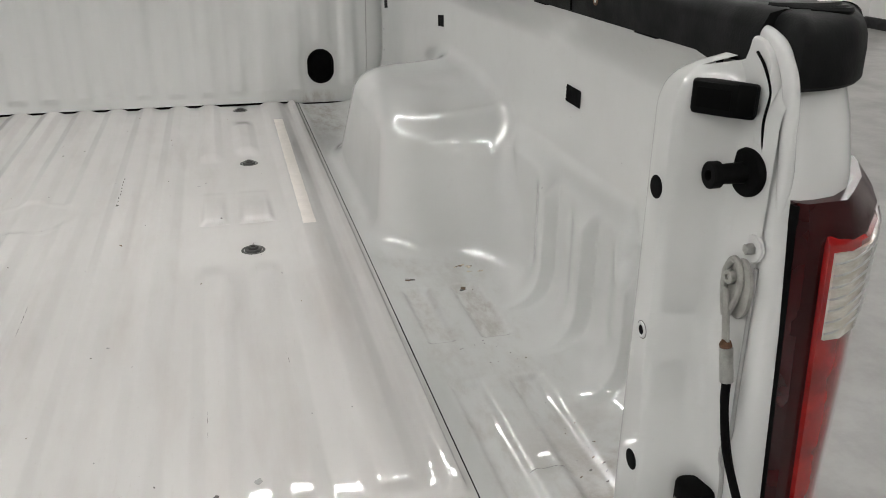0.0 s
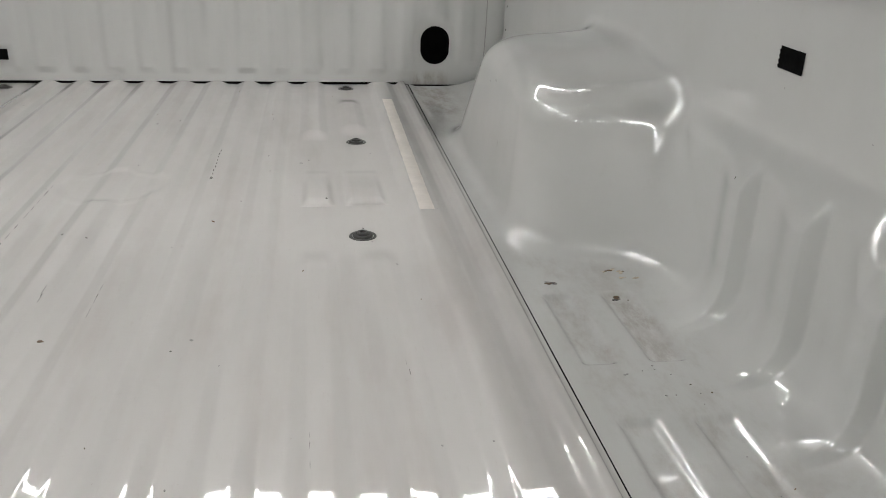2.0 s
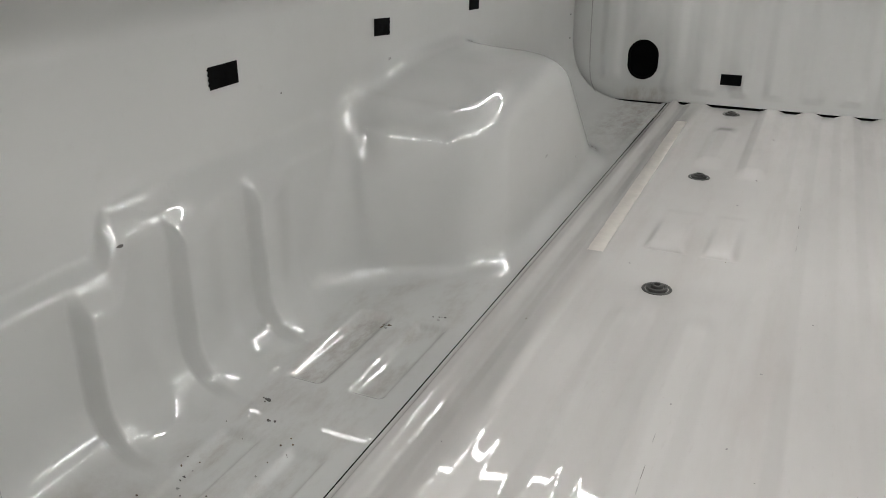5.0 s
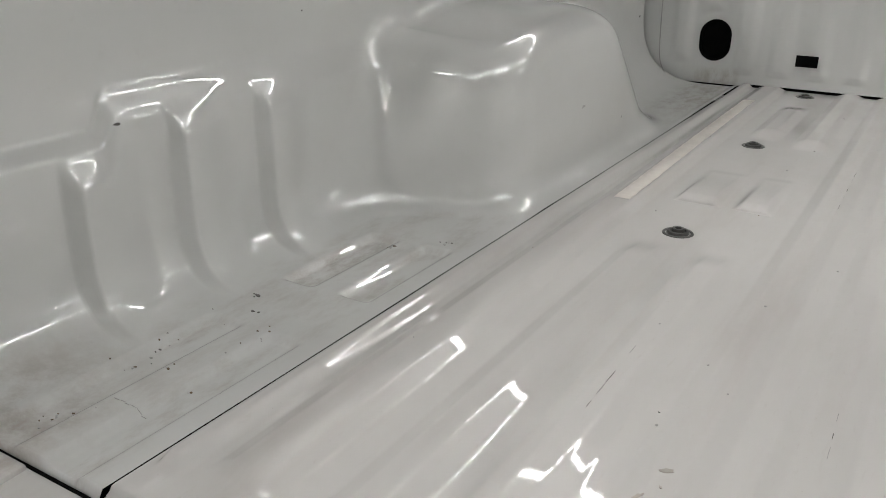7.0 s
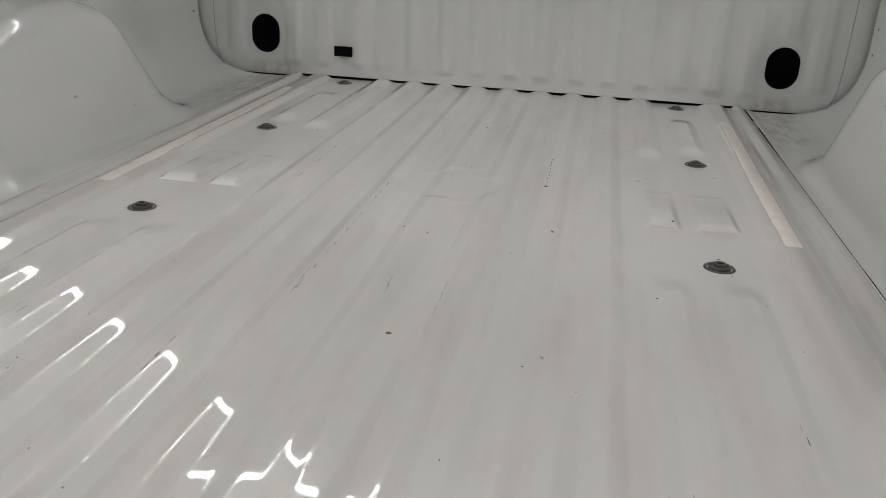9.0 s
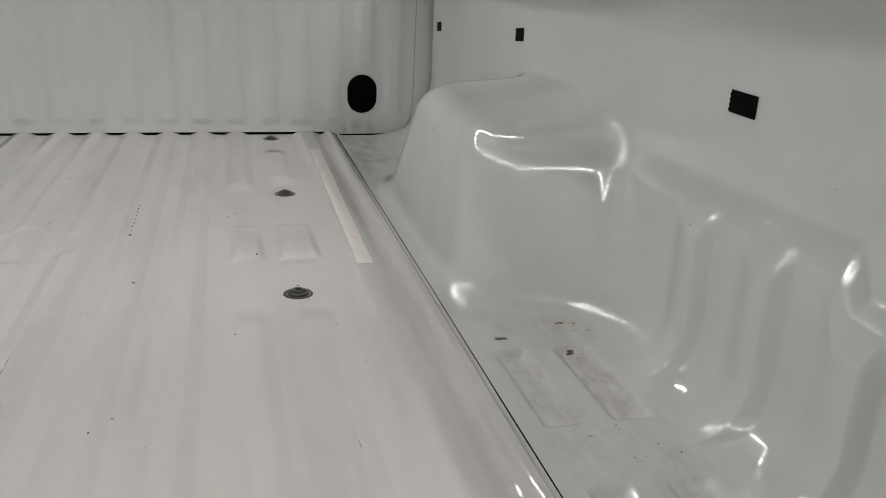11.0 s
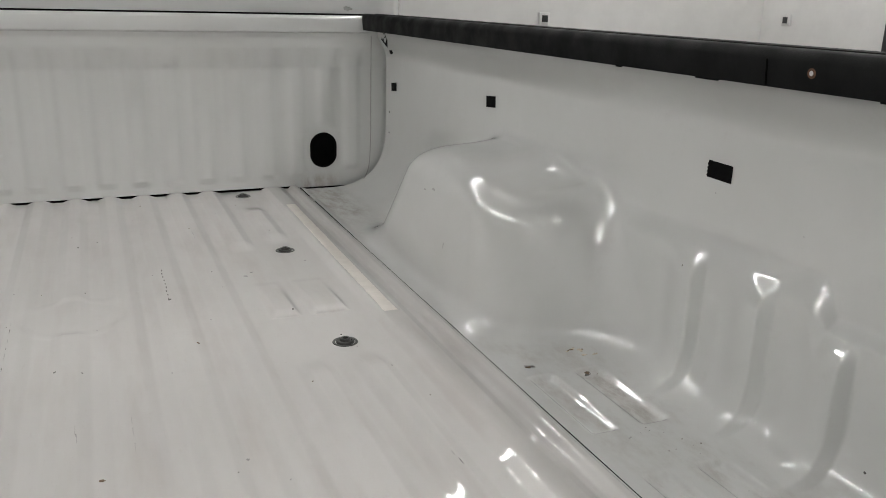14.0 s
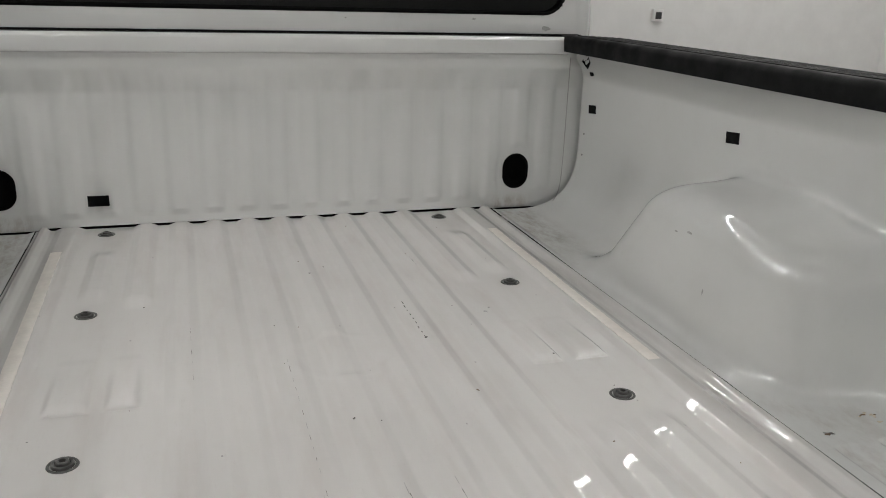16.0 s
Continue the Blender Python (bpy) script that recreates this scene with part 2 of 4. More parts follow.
# ---- the room ----
X0, X1, Y0, Y1 = -7.0, 9.1, -5.4, 10.0
tagged(part("floor", box((X0 - 0.2, Y0 - 0.2, GROUND - 0.15), (X1 + 0.2, Y1 + 0.2, GROUND)), m_ground),
       "smooth grey epoxy workshop floor", "floor", kind="structure")
tagged(part("ceiling", box((X0 - 0.2, Y0 - 0.2, CEIL), (X1 + 0.2, Y1 + 0.2, CEIL + 0.15)), m_ceil),
       "plain grey ceiling of the photo bay", "ceiling", kind="structure")
DOOR = (5.4, 7.85, GROUND + 2.6)
tagged(part("wall_north", box((X0 - 0.2, Y1, GROUND), (X1 + 0.2, Y1 + 0.2, CEIL)), m_wall), "plain white painted workshop wall", "wall", kind="structure")
# unseen wall, set close behind the truck to bounce light onto the arches
tagged(part("bounce_wall_south", box((X0 - 0.2, Y0 - 0.2, GROUND), (X1 + 0.2, Y0, CEIL)), m_wall), "plain white painted workshop wall", "wall", kind="structure")
tagged(part("wall_west", box((X0 - 0.2, Y0, GROUND), (X0, Y1, CEIL)), m_wall), "plain white painted workshop wall", "wall", kind="structure")
east = box((X1, Y0, GROUND), (X1 + 0.2, DOOR[0], CEIL))
box((X1, DOOR[1], GROUND), (X1 + 0.2, Y1, CEIL), bm=east)
box((X1, DOOR[0], DOOR[2]), (X1 + 0.2, DOOR[1], CEIL), bm=east)
tagged(part("wall_east", east, m_wall), "white painted workshop wall with a metal door", "wall", kind="structure")
for lo, hi in (((X0, Y1 - 0.02, GROUND), (X1, Y1, GROUND + 0.15)), ((X1 - 0.02, DOOR[1] + 0.1, GROUND), (X1, Y1 - 0.02, GROUND + 0.15)),
               ((X1 - 0.02, Y0, GROUND), (X1, DOOR[0] - 0.1, GROUND + 0.15)), ((X0, Y0, GROUND), (X0 + 0.02, Y1 - 0.02, GROUND + 0.15))):
    tagged(part("baseboard", box(lo, hi, 0.004), m_base), "dark rubber baseboard along the wall", "baseboard", kind="structure")
door = tagged(part("door_1", box((X1 + 0.06, DOOR[0], GROUND), (X1 + 0.11, DOOR[1], DOOR[2])), m_door), "grey metal door with steel bars", "door", kind="structure")
for y in (DOOR[0] + 0.03, DOOR[1] - 0.03):
    part("door_frame", box((X1 - 0.03, y - 0.06, GROUND), (X1 + 0.06, y + 0.06, DOOR[2] + 0.05), 0.005), m_base, door, "dark steel frame")
for z in (0.18, 0.34):
    part("bar", sweep([(X1 + 0.0, DOOR[0] + 0.1, z), (X1 + 0.0, DOOR[1] - 0.1, z)], 0.03), m_steel, door, "round steel bar")


def wall_box(at, turn):
    body = box((-0.075, -0.05, -0.075), (0.075, 0, 0.075), 0.008)
    ob = tagged(part("wall_socket", body, m_wall), "small white wall box with a dark square centre", "socket", "boxes on the wall")
    part("insert", box((-0.04, -0.056, -0.045), (0.045, -0.048, 0.04), 0.003), m_base, ob, "dark square insert")
    ob.matrix_world = pose(*at, 0, 0, turn)


wall_box((5.50, Y1, 0.36), 0)
wall_box((X1, 9.5, 0.40), -90)

# lit tubes that hang under the ceiling in oblong frames
def light_frame(x0, x1, y0, y1, z, loose=()):
    """A closed oblong of tubes; loose ones run along it, each at an x from one y to another."""
    ob = tagged(new("ceiling_light"), "oblong frame of lit white tubes under the ceiling", "ceiling light", "tube frames under the ceiling")
    ob.location = ((x0 + x1) / 2, (y0 + y1) / 2, z)
    r = 0.0125
    runs = [(x0, y0, x1, y0), (x0, y1, x1, y1), (x0, y0 + 0.06, x0, y1 - 0.06), (x1, y0 + 0.06, x1, y1 - 0.06)] + [(x, a, x, b) for x, a, b in loose]
    for ax, ay, bx, by in runs:
        part("tube", sweep([(ax, ay, z), (bx, by, z)], r, 8), m_tube, ob, "lit white tube")
    for x, a, b in loose:
        near = x0 if abs(x - x0) < abs(x - x1) else x1
        lo, hi = min(x, near) - 0.02, max(x, near) + 0.02
        for y in (max(a, y0) + 0.3, min(b, y1) - 0.3):
            part("bracket", box((lo, y - 0.01, z + r), (hi, y + 0.01, z + r + 0.02)), m_steel, ob, "flat steel bracket")
    for x in (x0, x1):
        for y in (y0, y1):
            part("hanger", sweep([(x, y, z + r), (x, y, CEIL)], 0.006, 6), m_steel, ob, "thin steel hanger")


light_frame(-2.2, 2.2, -3.6, 4.6, 3.0, ((2.95, 0.0, 2.2), (-2.95, -0.6, 3.4)))
# unseen second frame, added only to brighten the walls of the far corner
light_frame(5.2, 7.6, 5.6, 8.8, 3.0)

# ---- the truck ----
truck = tagged(new("pickup_truck"), "white pickup truck with an empty open cargo bed", "pickup truck")
truck.location = (0, 1.7, GROUND)

PITCH = 0.0890


def ramp_up(a, b, v):
    """A straight slope from 0 at a to 1 at b with softly rounded ends."""
    t = (np.asarray(v, float) - a) / (b - a)
    return smin(smax(t, 0.0 * t, 0.11), 0.0 * t + 1, 0.11)


def floor_z(x, y):
    """Height of the ribbed bed floor."""
    x, y = np.asarray(x, float), np.asarray(y, float)
    ax = np.abs(x)
    z = np.zeros(np.broadcast(x, y).shape)
    front = S(1.405, 1.485, y)
    rear = S(0.799, 0.818, y) * S(1.485, 1.405, y)
    ring = np.hypot(x - 0.005, y - 1.79)
    for n in range(7):
        crest = ramp_up(*((0.036, 0.018) if n == 6 else (0.0315, 0.0120)), np.abs(ax - (0.544 if n == 6 else n * PITCH)))
        if n == 4:
            along = S(2.10, 2.17, y) + rear
        elif n == 5:
            along = S(2.14, 2.22, y) * S(2.52, 2.44, y) + rear
        else:
            along = front + (rear if n > 2 else S(0.744, 0.776, y) * S(1.485, 1.405, y))
        z = z + 0.0076 * crest * along
    z = z + 0.010 * S(0.590, 0.604, ax) * S(0.78, 0.80, y) * S(0.6215, 0.613, ax)
    z = z * (1 - 0.30 * S(0.104, 0.078, ring)) + 0.0004 * S(0.014, 0.004, np.abs(ring - 0.088))
    for a, b in ((0.333, 0.388), (0.408, 0.478)):
        pad = S(a - 0.003, a + 0.013, ax) * S(b + 0.003, b - 0.013, ax) * S(1.880, 1.850, y)
        lip = np.sqrt(np.clip(1 - np.clip((1.698 - y) / 0.026, 0, 1) ** 2, 0, 1))
        z = z + 0.0085 * pad * lip * (0.16 + 0.84 * S(1.86, 1.70, y))
    z = z - 0.006 * S(0.751, 0.745, y)
    wave = 0.00045 * np.sin(x * 9.1 + 1.3 * np.sin(y * 3.7)) * np.sin(y * 6.3 + 0.8) + 0.0003 * np.sin(x * 23 + y * 5.1) * np.sin(y * 17 - x * 3)
    return z + wave


FX, FY0, FY1 = 0.6262, 0.744, 2.716
us = np.linspace(-FX, FX, 561)
vs = np.concatenate([np.arange(FY0, 0.84, 0.003), np.arange(0.84, 1.664, 0.0065), np.arange(1.664, 1.705, 0.0012), np.arange(1.705, FY1 - 0.003, 0.006), [FY1]])
U, V = np.meshgrid(us, vs, indexing="ij")
Z = floor_z(U, V)
bed_floor = sheet("bed_floor", np.stack([U, V, Z], -1).reshape(-1, 3).tolist(), grid_faces(len(us), len(vs), flip=True), m_floor, truck,
                  "white ribbed steel bed floor, scratched and dirty")
part("seam_filler", box((-0.63, 0.760, -0.03), (-0.615, 2.70, -0.004)), m_cavity, bed_floor, "dark joint")
part("seam_filler", box((0.615, 0.760, -0.03), (0.63, 2.70, -0.004)), m_cavity, bed_floor, "dark joint")
part("underside", box((-0.86, 0.70, -0.16), (0.86, 2.72, -0.045)), m_cavity, truck, "dark underside of the bed")
part("edge_lip", box((-FX, FY0 - 0.003, -0.05), (FX, FY0 + 0.003, -0.0064), 0.001), m_floor, bed_floor)


def side_floor(x, y):
    z = np.zeros(np.broadcast(x, y).shape)
    for a, b in ((0.652, 0.702), (0.733, 0.786)):
        for c, d in ((0.60, 1.008), (1.112, 1.305)):
            z = z - 0.007 * S(a, a + 0.012, x) * S(b, b - 0.012, x) * S(c, c + 0.014, y) * S(d, d - 0.014, y)
    z = z + 0.004 * S(0.648, 0.63, x) * S(2.0, 2.5, y)
    return z - 0.03 * S(0.742, 0.738, y)


def side_distance(x, y, z):
    """Signed distance from the inner skin of the bed's side, positive in the bed."""
    zs = 0.222 - 0.030 * S(0.985, 0.955, y)
    pocket = S(0.985, 0.960, y)
    low = S(zs + 0.024 - 0.016 * pocket, zs - 0.024 + 0.012 * pocket, z) * S(1.50, 1.36, y)
    xw = 0.890 + 0.006 * S(2.30, 2.62, y) - 0.034 * S(0.388, 0.462, z) - 0.019 * low
    for c in (1.200, 1.062, 0.926):
        xw = xw - 0.019 * np.clip(ramp_up(c - 0.0205, c - 0.0085, y), 0, 1) * S(c + 0.085, c, y) * S(zs - 0.004, zs - 0.045, z)
    d = smin(xw - x, z - side_floor(x, y), 0.075 + 0.105 * S(2.02, 2.36, y) * S(0.625, 0.70, x))
    face = (0.660 + 0.080 * z) - x
    hump = 0.006 * S(0.83, 0.72, x) * S(1.64, 1.84, y) * S(2.04, 1.86, y)
    ahead = np.maximum(y - 1.51, 0)
    rise = 0.025 * np.tanh(1.33 * ahead ** 2 / 0.025)
    out = 0.88 - x
    top = 0.985 * (z - 0.2525 + 0.1486 * out - 0.109 * out ** 2 - rise - hump)
    rear = 0.92 * ((1.3700 + 0.4225 * out + 0.2325 * z + 0.525 * z * z + 0.214 * out ** 2 - 0.946 * out * z) - y)
    nose = 0.78 * (y - 2.02) + 0.62 * (z - 0.15)
    back = S(1.66, 1.52, y)
    edge = 0.040 + 0.004 * back + 0.014 * S(1.60, 1.75, y)
    arch = smax(smax(smax(face, rear, 0.080), nose, 0.075), top, edge)
    fillet = 0.027 + 0.075 * back * S(0.78, 0.90, x) * S(0.28, 0.0, z) + 0.02 * back * S(0.72, 0.66, x) * S(0.14, 0.02, z)
    d = smin(d, arch, fillet + 0.07 * S(1.88, 2.12, y) * S(0.63, 0.71, x))
    knee = 0.684 + 0.010 * S(0.10, 0.22, z)
    jamb = smin(0.757 + 2.4 * np.maximum(0, knee - y), 0.8065 + 0.20 * (0.655 - y), 0.018)
    post = smax(smax(jamb - x, y - 0.738, 0.022), z - 0.476, 0.05)
    return smin(d, post, 0.012)


ys = np.concatenate([np.arange(0.630, 0.732, 0.004), np.arange(0.733, 0.76, 0.0025), np.arange(0.76, 1.38, 0.0022), np.arange(1.38, 1.66, 0.003), np.linspace(1.66, 2.698, 150)])
phis = np.radians(np.concatenate([np.linspace(16.56, 96, 235), np.linspace(96.6, 103, 10)]))
A, B = np.meshgrid(phis, ys, indexing="ij")
dx, dz = np.sin(A), -np.cos(A)
dist = np.full(A.shape, 0.02)
for _ in range(110):
    dist = dist + 0.55 * side_distance(0.50 + dist * dx, B, 0.43 + dist * dz)
dist = np.clip(dist, 0.02, 0.75)
PX, PZ = 0.50 + dist * dx, 0.43 + dist * dz


def skin(sign):
    verts = np.stack([sign * PX, B, PZ], -1).reshape(-1, 3)
    keep = ~((PZ[:-1, :-1] < -0.15) | (PX[:-1, :-1] > 0.99) | ((B[:-1, :-1] < 0.7345) & (PX[:-1, :-1] < 0.750)) | ((B[:-1, :-1] < 0.70) & (PZ[:-1, :-1] > 0.470)) | ((B[:-1, :-1] < 0.70) & (PX[:-1, :-1] > 0.828)))
    return sheet("bed_side", verts.tolist(), grid_faces(len(phis), len(ys), keep, flip=sign < 0), m_side, truck,
                 "glossy white inner bed side with wheel arch and pressed ribs")


bed_sides = {s: skin(s) for s in (1, -1)}


def wall_x(y, z):
    """Where the right inner side stands at a length and height."""
    x = 0.6
    for _ in range(140):
        x += 0.5 * float(side_distance(np.array(x), np.array(float(y)), np.array(float(z))))
    return x


def tape_patch(side, y, z, w, h, tilt, teeth):
    """A piece of cloth tape with one torn, toothed edge, laid on the inner side."""
    bm = bmesh.new()
    n = 9
    outline = [(-w / 2, -h / 2), (w / 2, -h / 2)]
    outline += [(w / 2 + (0.0025 if (k % 2 and teeth > 0) else 0), -h / 2 + h * k / n) for k in range(1, n)]
    outline += [(w / 2, h / 2), (-w / 2, h / 2)]
    outline += [(-w / 2 - (0.0025 if (k % 2 and teeth < 0) else 0), h / 2 - h * k / n) for k in range(1, n)]
    ca, sa = math.cos(tilt), math.sin(tilt)
    rows = []
    for lift in (0.0006, 0.0013):
        row = []
        for a, b in outline:
            yy, zz = y + a * ca - b * sa, z + a * sa + b * ca
            row.append(bm.verts.new((side * (wall_x(yy, zz) - lift), yy, zz)))
        rows.append(row)
    bm.faces.new(rows[0])
    bm.faces.new(rows[1][::-1])
    m = len(outline)
    for i in range(m):
        bm.faces.new((rows[0][i], rows[0][(i + 1) % m], rows[1][(i + 1) % m], rows[1][i]))
    part("tape_patch", bm, m_tape, bed_sides[side], "black cloth tape with a torn edge", smooth=False)


for side, y, z, w, h, tilt, teeth in ((1, 1.196, 0.332, 0.050, 0.025, 0.02, 1), (1, 1.952, 0.343, 0.046, 0.025, -0.08, 0), (1, 2.622, 0.308, 0.045, 0.024, -0.1, 0), (1, 2.628, 0.443, 0.05, 0.026, -0.5, 0),
                                      (-1, 1.190, 0.333, 0.052, 0.026, 0.0, -1), (-1, 1.578, 0.337, 0.050, 0.026, -0.08, 0), (-1, 1.954, 0.334, 0.050, 0.026, -0.05, 0)):
    tape_patch(side, y, z, w, h, tilt, teeth)


def plug(side, y, z, r, material, parent, name, label, profile=None):
    x = wall_x(y, z)
    m = Matrix.Translation((side * x, y, z)) @ Matrix.Rotation(-side * math.pi / 2, 4, "Y")
    profile = profile or [(0, 0.0004), (r * 0.9, 0.0004), (r, 0.0002), (r, -0.004)]
    part(name, lathe(profile, m, 28), material, parent, label)


def gasket_ring(side, cy, cz, ry, rz, inner):
    """A black ring laid on the curved foot of the side."""
    bm = bmesh.new()
    rows = []
    for f, lift in ((1.0, 0.0002), (0.98, 0.0016), (inner + 0.02, 0.0016), (inner, 0.0002)):
        row = []
        for k in range(40):
            a = 2 * math.pi * k / 40
            yy, zz = cy + ry * f * math.cos(a), cz + rz * f * math.sin(a)
            row.append(bm.verts.new((side * (wall_x(yy, zz) - lift), yy, zz)))
        rows.append(row)
    for a, b in zip(rows, rows[1:]):
        for i in range(40):
            bm.faces.new((a[i], a[(i + 1) % 40], b[(i + 1) % 40], b[i]))
    part("drain_ring", bm, m_black, bed_sides[side], "black rubber ring round a drain")


gasket_ring(1, 0.800, 0.058, 0.040, 0.038, 0.50)
for s in (1, -1):
    plug(s, 0.709, 0.362, 0.0105, m_black, bed_sides[s], "round_plug", "black rubber plug")
    plug(s, 0.698, 0.083, 0.0105, m_black, bed_sides[s], "round_plug", "black rubber plug")
    plug(s, 0.7055, 0.2235, 0.0088, m_scuff, bed_sides[s], "rivet_ring", "dark edge of a threaded insert")
    plug(s, 0.7055, 0.2235, 0.0078, m_outer, bed_sides[s], "rivet_nut", "painted threaded insert", [(0.0046, 0.0006), (0.0050, 0.0014), (0.0070, 0.0014), (0.0080, 0.0004)])
    plug(s, 0.7055, 0.2235, 0.005, m_cavity, bed_sides[s], "rivet_hole", "", [(0, 0.0008), (0.0049, 0.0008)])
    plug(s, 2.630, 0.413, 0.011, m_black, bed_sides[s], "round_plug", "black rubber plug")
    for y, z in ((2.664, 0.229), (2.666, 0.166)):
        plug(s, y, z, 0.003, m_black, bed_sides[s], "small_plug", "")

# front panel of the bed, with two oval holes
bx, bz = np.linspace(-0.905, 0.905, 363), np.concatenate([np.linspace(0.0068, 0.060, 28), np.linspace(0.063, 0.345, 56), np.linspace(0.348, 0.430, 42), np.linspace(0.435, 0.506, 12)])
OVALS = [(s * 0.7025, 0.113, 0.0395, 0.0515, 0.0395) for s in (-1, 1)]
BU, BV, bkeep = pierced(bx, bz, OVALS)
BV = BV - 0.0062 * S(0.605, 0.63, np.abs(BU)) * S(0.030, 0.0085, BV)
BY = 2.684 + 0.006 * S(0.458, 0.446, BV)
dip = 0.026 * ramp_up(0.420, 0.358, BV)
bump = np.zeros(BU.shape)
for n in range(-9, 10):
    c, w = n * PITCH, 0.0
    if abs(n) == 8:
        c = math.copysign(0.711, n)
    if abs(n) == 9:
        c = math.copysign(0.790, n)
    bump = np.maximum(bump, np.clip(ramp_up(0.031, 0.013, np.abs(BU - c)), 0, 1))
bump = bump * np.clip(ramp_up(0.028, 0.046, BV), 0, 1) * np.clip(ramp_up(0.420, 0.372, BV), 0, 1)
bump = np.where(np.abs(BU) > 0.66, bump * S(0.045, 0.075, np.abs(BU) * 0 + BV), bump)
for s in (-1, 1):
    bump = bump * S(0.058, 0.085, np.hypot((BU - s * 0.7025) * 1.15, (BV - 0.113) * 0.9))
BY = BY + dip - 0.0075 * bump + 0.0004 * np.sin(BU * 8) * np.sin(BV * 11 + 1)
front_panel = sheet("front_panel", np.stack([BU, BY, BV], -1).reshape(-1, 3).tolist(), grid_faces(len(bx), len(bz), bkeep, flip=True), m_side, truck,
                    "white ribbed front panel of the bed with two oval holes")
part("header", prism([(2.672, 0.500), (2.672, 0.462), (2.692, 0.456), (2.735, 0.456), (2.735, 0.508), (2.680, 0.508)], 0, -0.838, 0.838, 0.003), m_outer, front_panel, "smooth white top edge")
for s in (-1, 1):
    bm = bmesh.new()
    rows = []
    for grow, yy in ((0.0020, 2.7150), (0.0016, 2.7138), (-0.0040, 2.7138), (-0.0044, 2.7190)):
        r, hh = 0.0395 + grow, 0.0120
        rows.append([bm.verts.new((s * 0.7025 + r * math.cos(a), yy, 0.113 + r * math.sin(a) + (hh if math.sin(a) >= 0 else -hh))) for a in np.linspace(0, 2 * math.pi, 40, endpoint=False)])
    for a, b in zip(rows, rows[1:]):
        for i in range(40):
            bm.faces.new((a[i], a[(i + 1) % 40], b[(i + 1) % 40], b[i]))
    part("hole_edge", bm, m_cavity, front_panel, "dark rim of an oval hole")
    part("oval_recess", box((s * 0.7025 - 0.06, 2.722, 0.045), (s * 0.7025 + 0.06, 2.735, 0.18)), m_cavity, front_panel, "dark opening")
    part("corner_seam", sweep(smooth_line([(s * 0.846, 2.688, 0.45), (s * 0.844, 2.686, 0.3), (s * 0.842, 2.684, 0.15), (s * 0.836, 2.684, 0.06), (s * 0.815, 2.686, 0.012)]), 0.0014, 6), m_seal, front_panel, "grey seam sealer")
part("tape_patch", box((-0.493, 2.692, 0.066), (-0.441, 2.695, 0.094)), m_tape, front_panel, "black tape over a slot", smooth=False)
# near-black box stands in for the shade in the gap below the panel
part("gap_shadow", box((-0.84, 2.724, -0.03), (0.84, 2.735, 0.02)), m_cavity, front_panel, "near-black strip for the shade under the front panel")

# bolts that hold the bed down
BOLT = [(0.0216, -0.004), (0.0218, 0.0020), (0.0208, 0.0032), (0.0176, 0.0032), (0.0170, 0.0006), (0.0158, 0.0006), (0.0154, 0.0052), (0.0144, 0.0062), (0.0112, 0.0062), (0.0106, 0.0030), (0.0096, 0.0030), (0.0091, 0.0086), (0.0080, 0.0096), (0.0050, 0.0096), (0.0044, 0.0050), (0, 0.0050)]
for x, y in ((0.446, 2.651), (0.446, 2.086), (0.428, 1.530), (0.443, 0.761), (-0.452, 2.655), (-0.450, 2.085), (-0.428, 1.530), (-0.443, 0.761)):
    z = float(np.min(floor_z(np.array([x, x + 0.02, x - 0.02]), y)))
    part("bolt", lathe(BOLT, pose(x, y, max(z, -0.008) - 0.002)), m_bolt, bed_floor, "dark flanged bolt")


def strip(x0, y0, x1, y1, w, material, parent, name, label="", lift=0.0014, n=90, ragged=0.0006):
    """A thin strip that follows the floor, with slightly uneven edges."""
    bm = bmesh.new()
    rng = random.Random(int(1000 * (x0 + 3 * y0)))
    side = Vector((y1 - y0, x0 - x1, 0)).normalized()
    top, low = [], []
    for i in range(n + 1):
        t = i / n
        c = Vector((x0 + t * (x1 - x0), y0 + t * (y1 - y0), 0))
        row_t, row_l = [], []
        for k in (-1, -0.6, -0.2, 0.2, 0.6, 1):
            p = c + side * (w / 2 * k + (rng.uniform(-ragged, ragged) if abs(k) == 1 else 0))
            h = float(floor_z(p.x, p.y)) if abs(p.x) < 0.622 else float(side_floor(abs(p.x), p.y))
            row_t.append(bm.verts.new((p.x, p.y, h + lift)))
            row_l.append(bm.verts.new((p.x, p.y, h + 0.0001)))
        top.append(row_t)
        low.append(row_l)
    for i in range(n):
        for k in range(5):
            bm.faces.new((top[i][k], top[i + 1][k], top[i + 1][k + 1], top[i][k + 1]))
        for k in (0, 5):
            bm.faces.new((top[i][k], top[i + 1][k], low[i + 1][k], low[i][k]))
    return part(name, bm, material, parent, label)


strip(0.5415, 1.622, 0.547, 2.480, 0.0245, m_mask, bed_floor, "masking_tape", "cream masking tape strip")
strip(-0.541, 1.612, -0.552, 2.496, 0.0245, m_mask, bed_floor, "masking_tape", "cream masking tape strip")

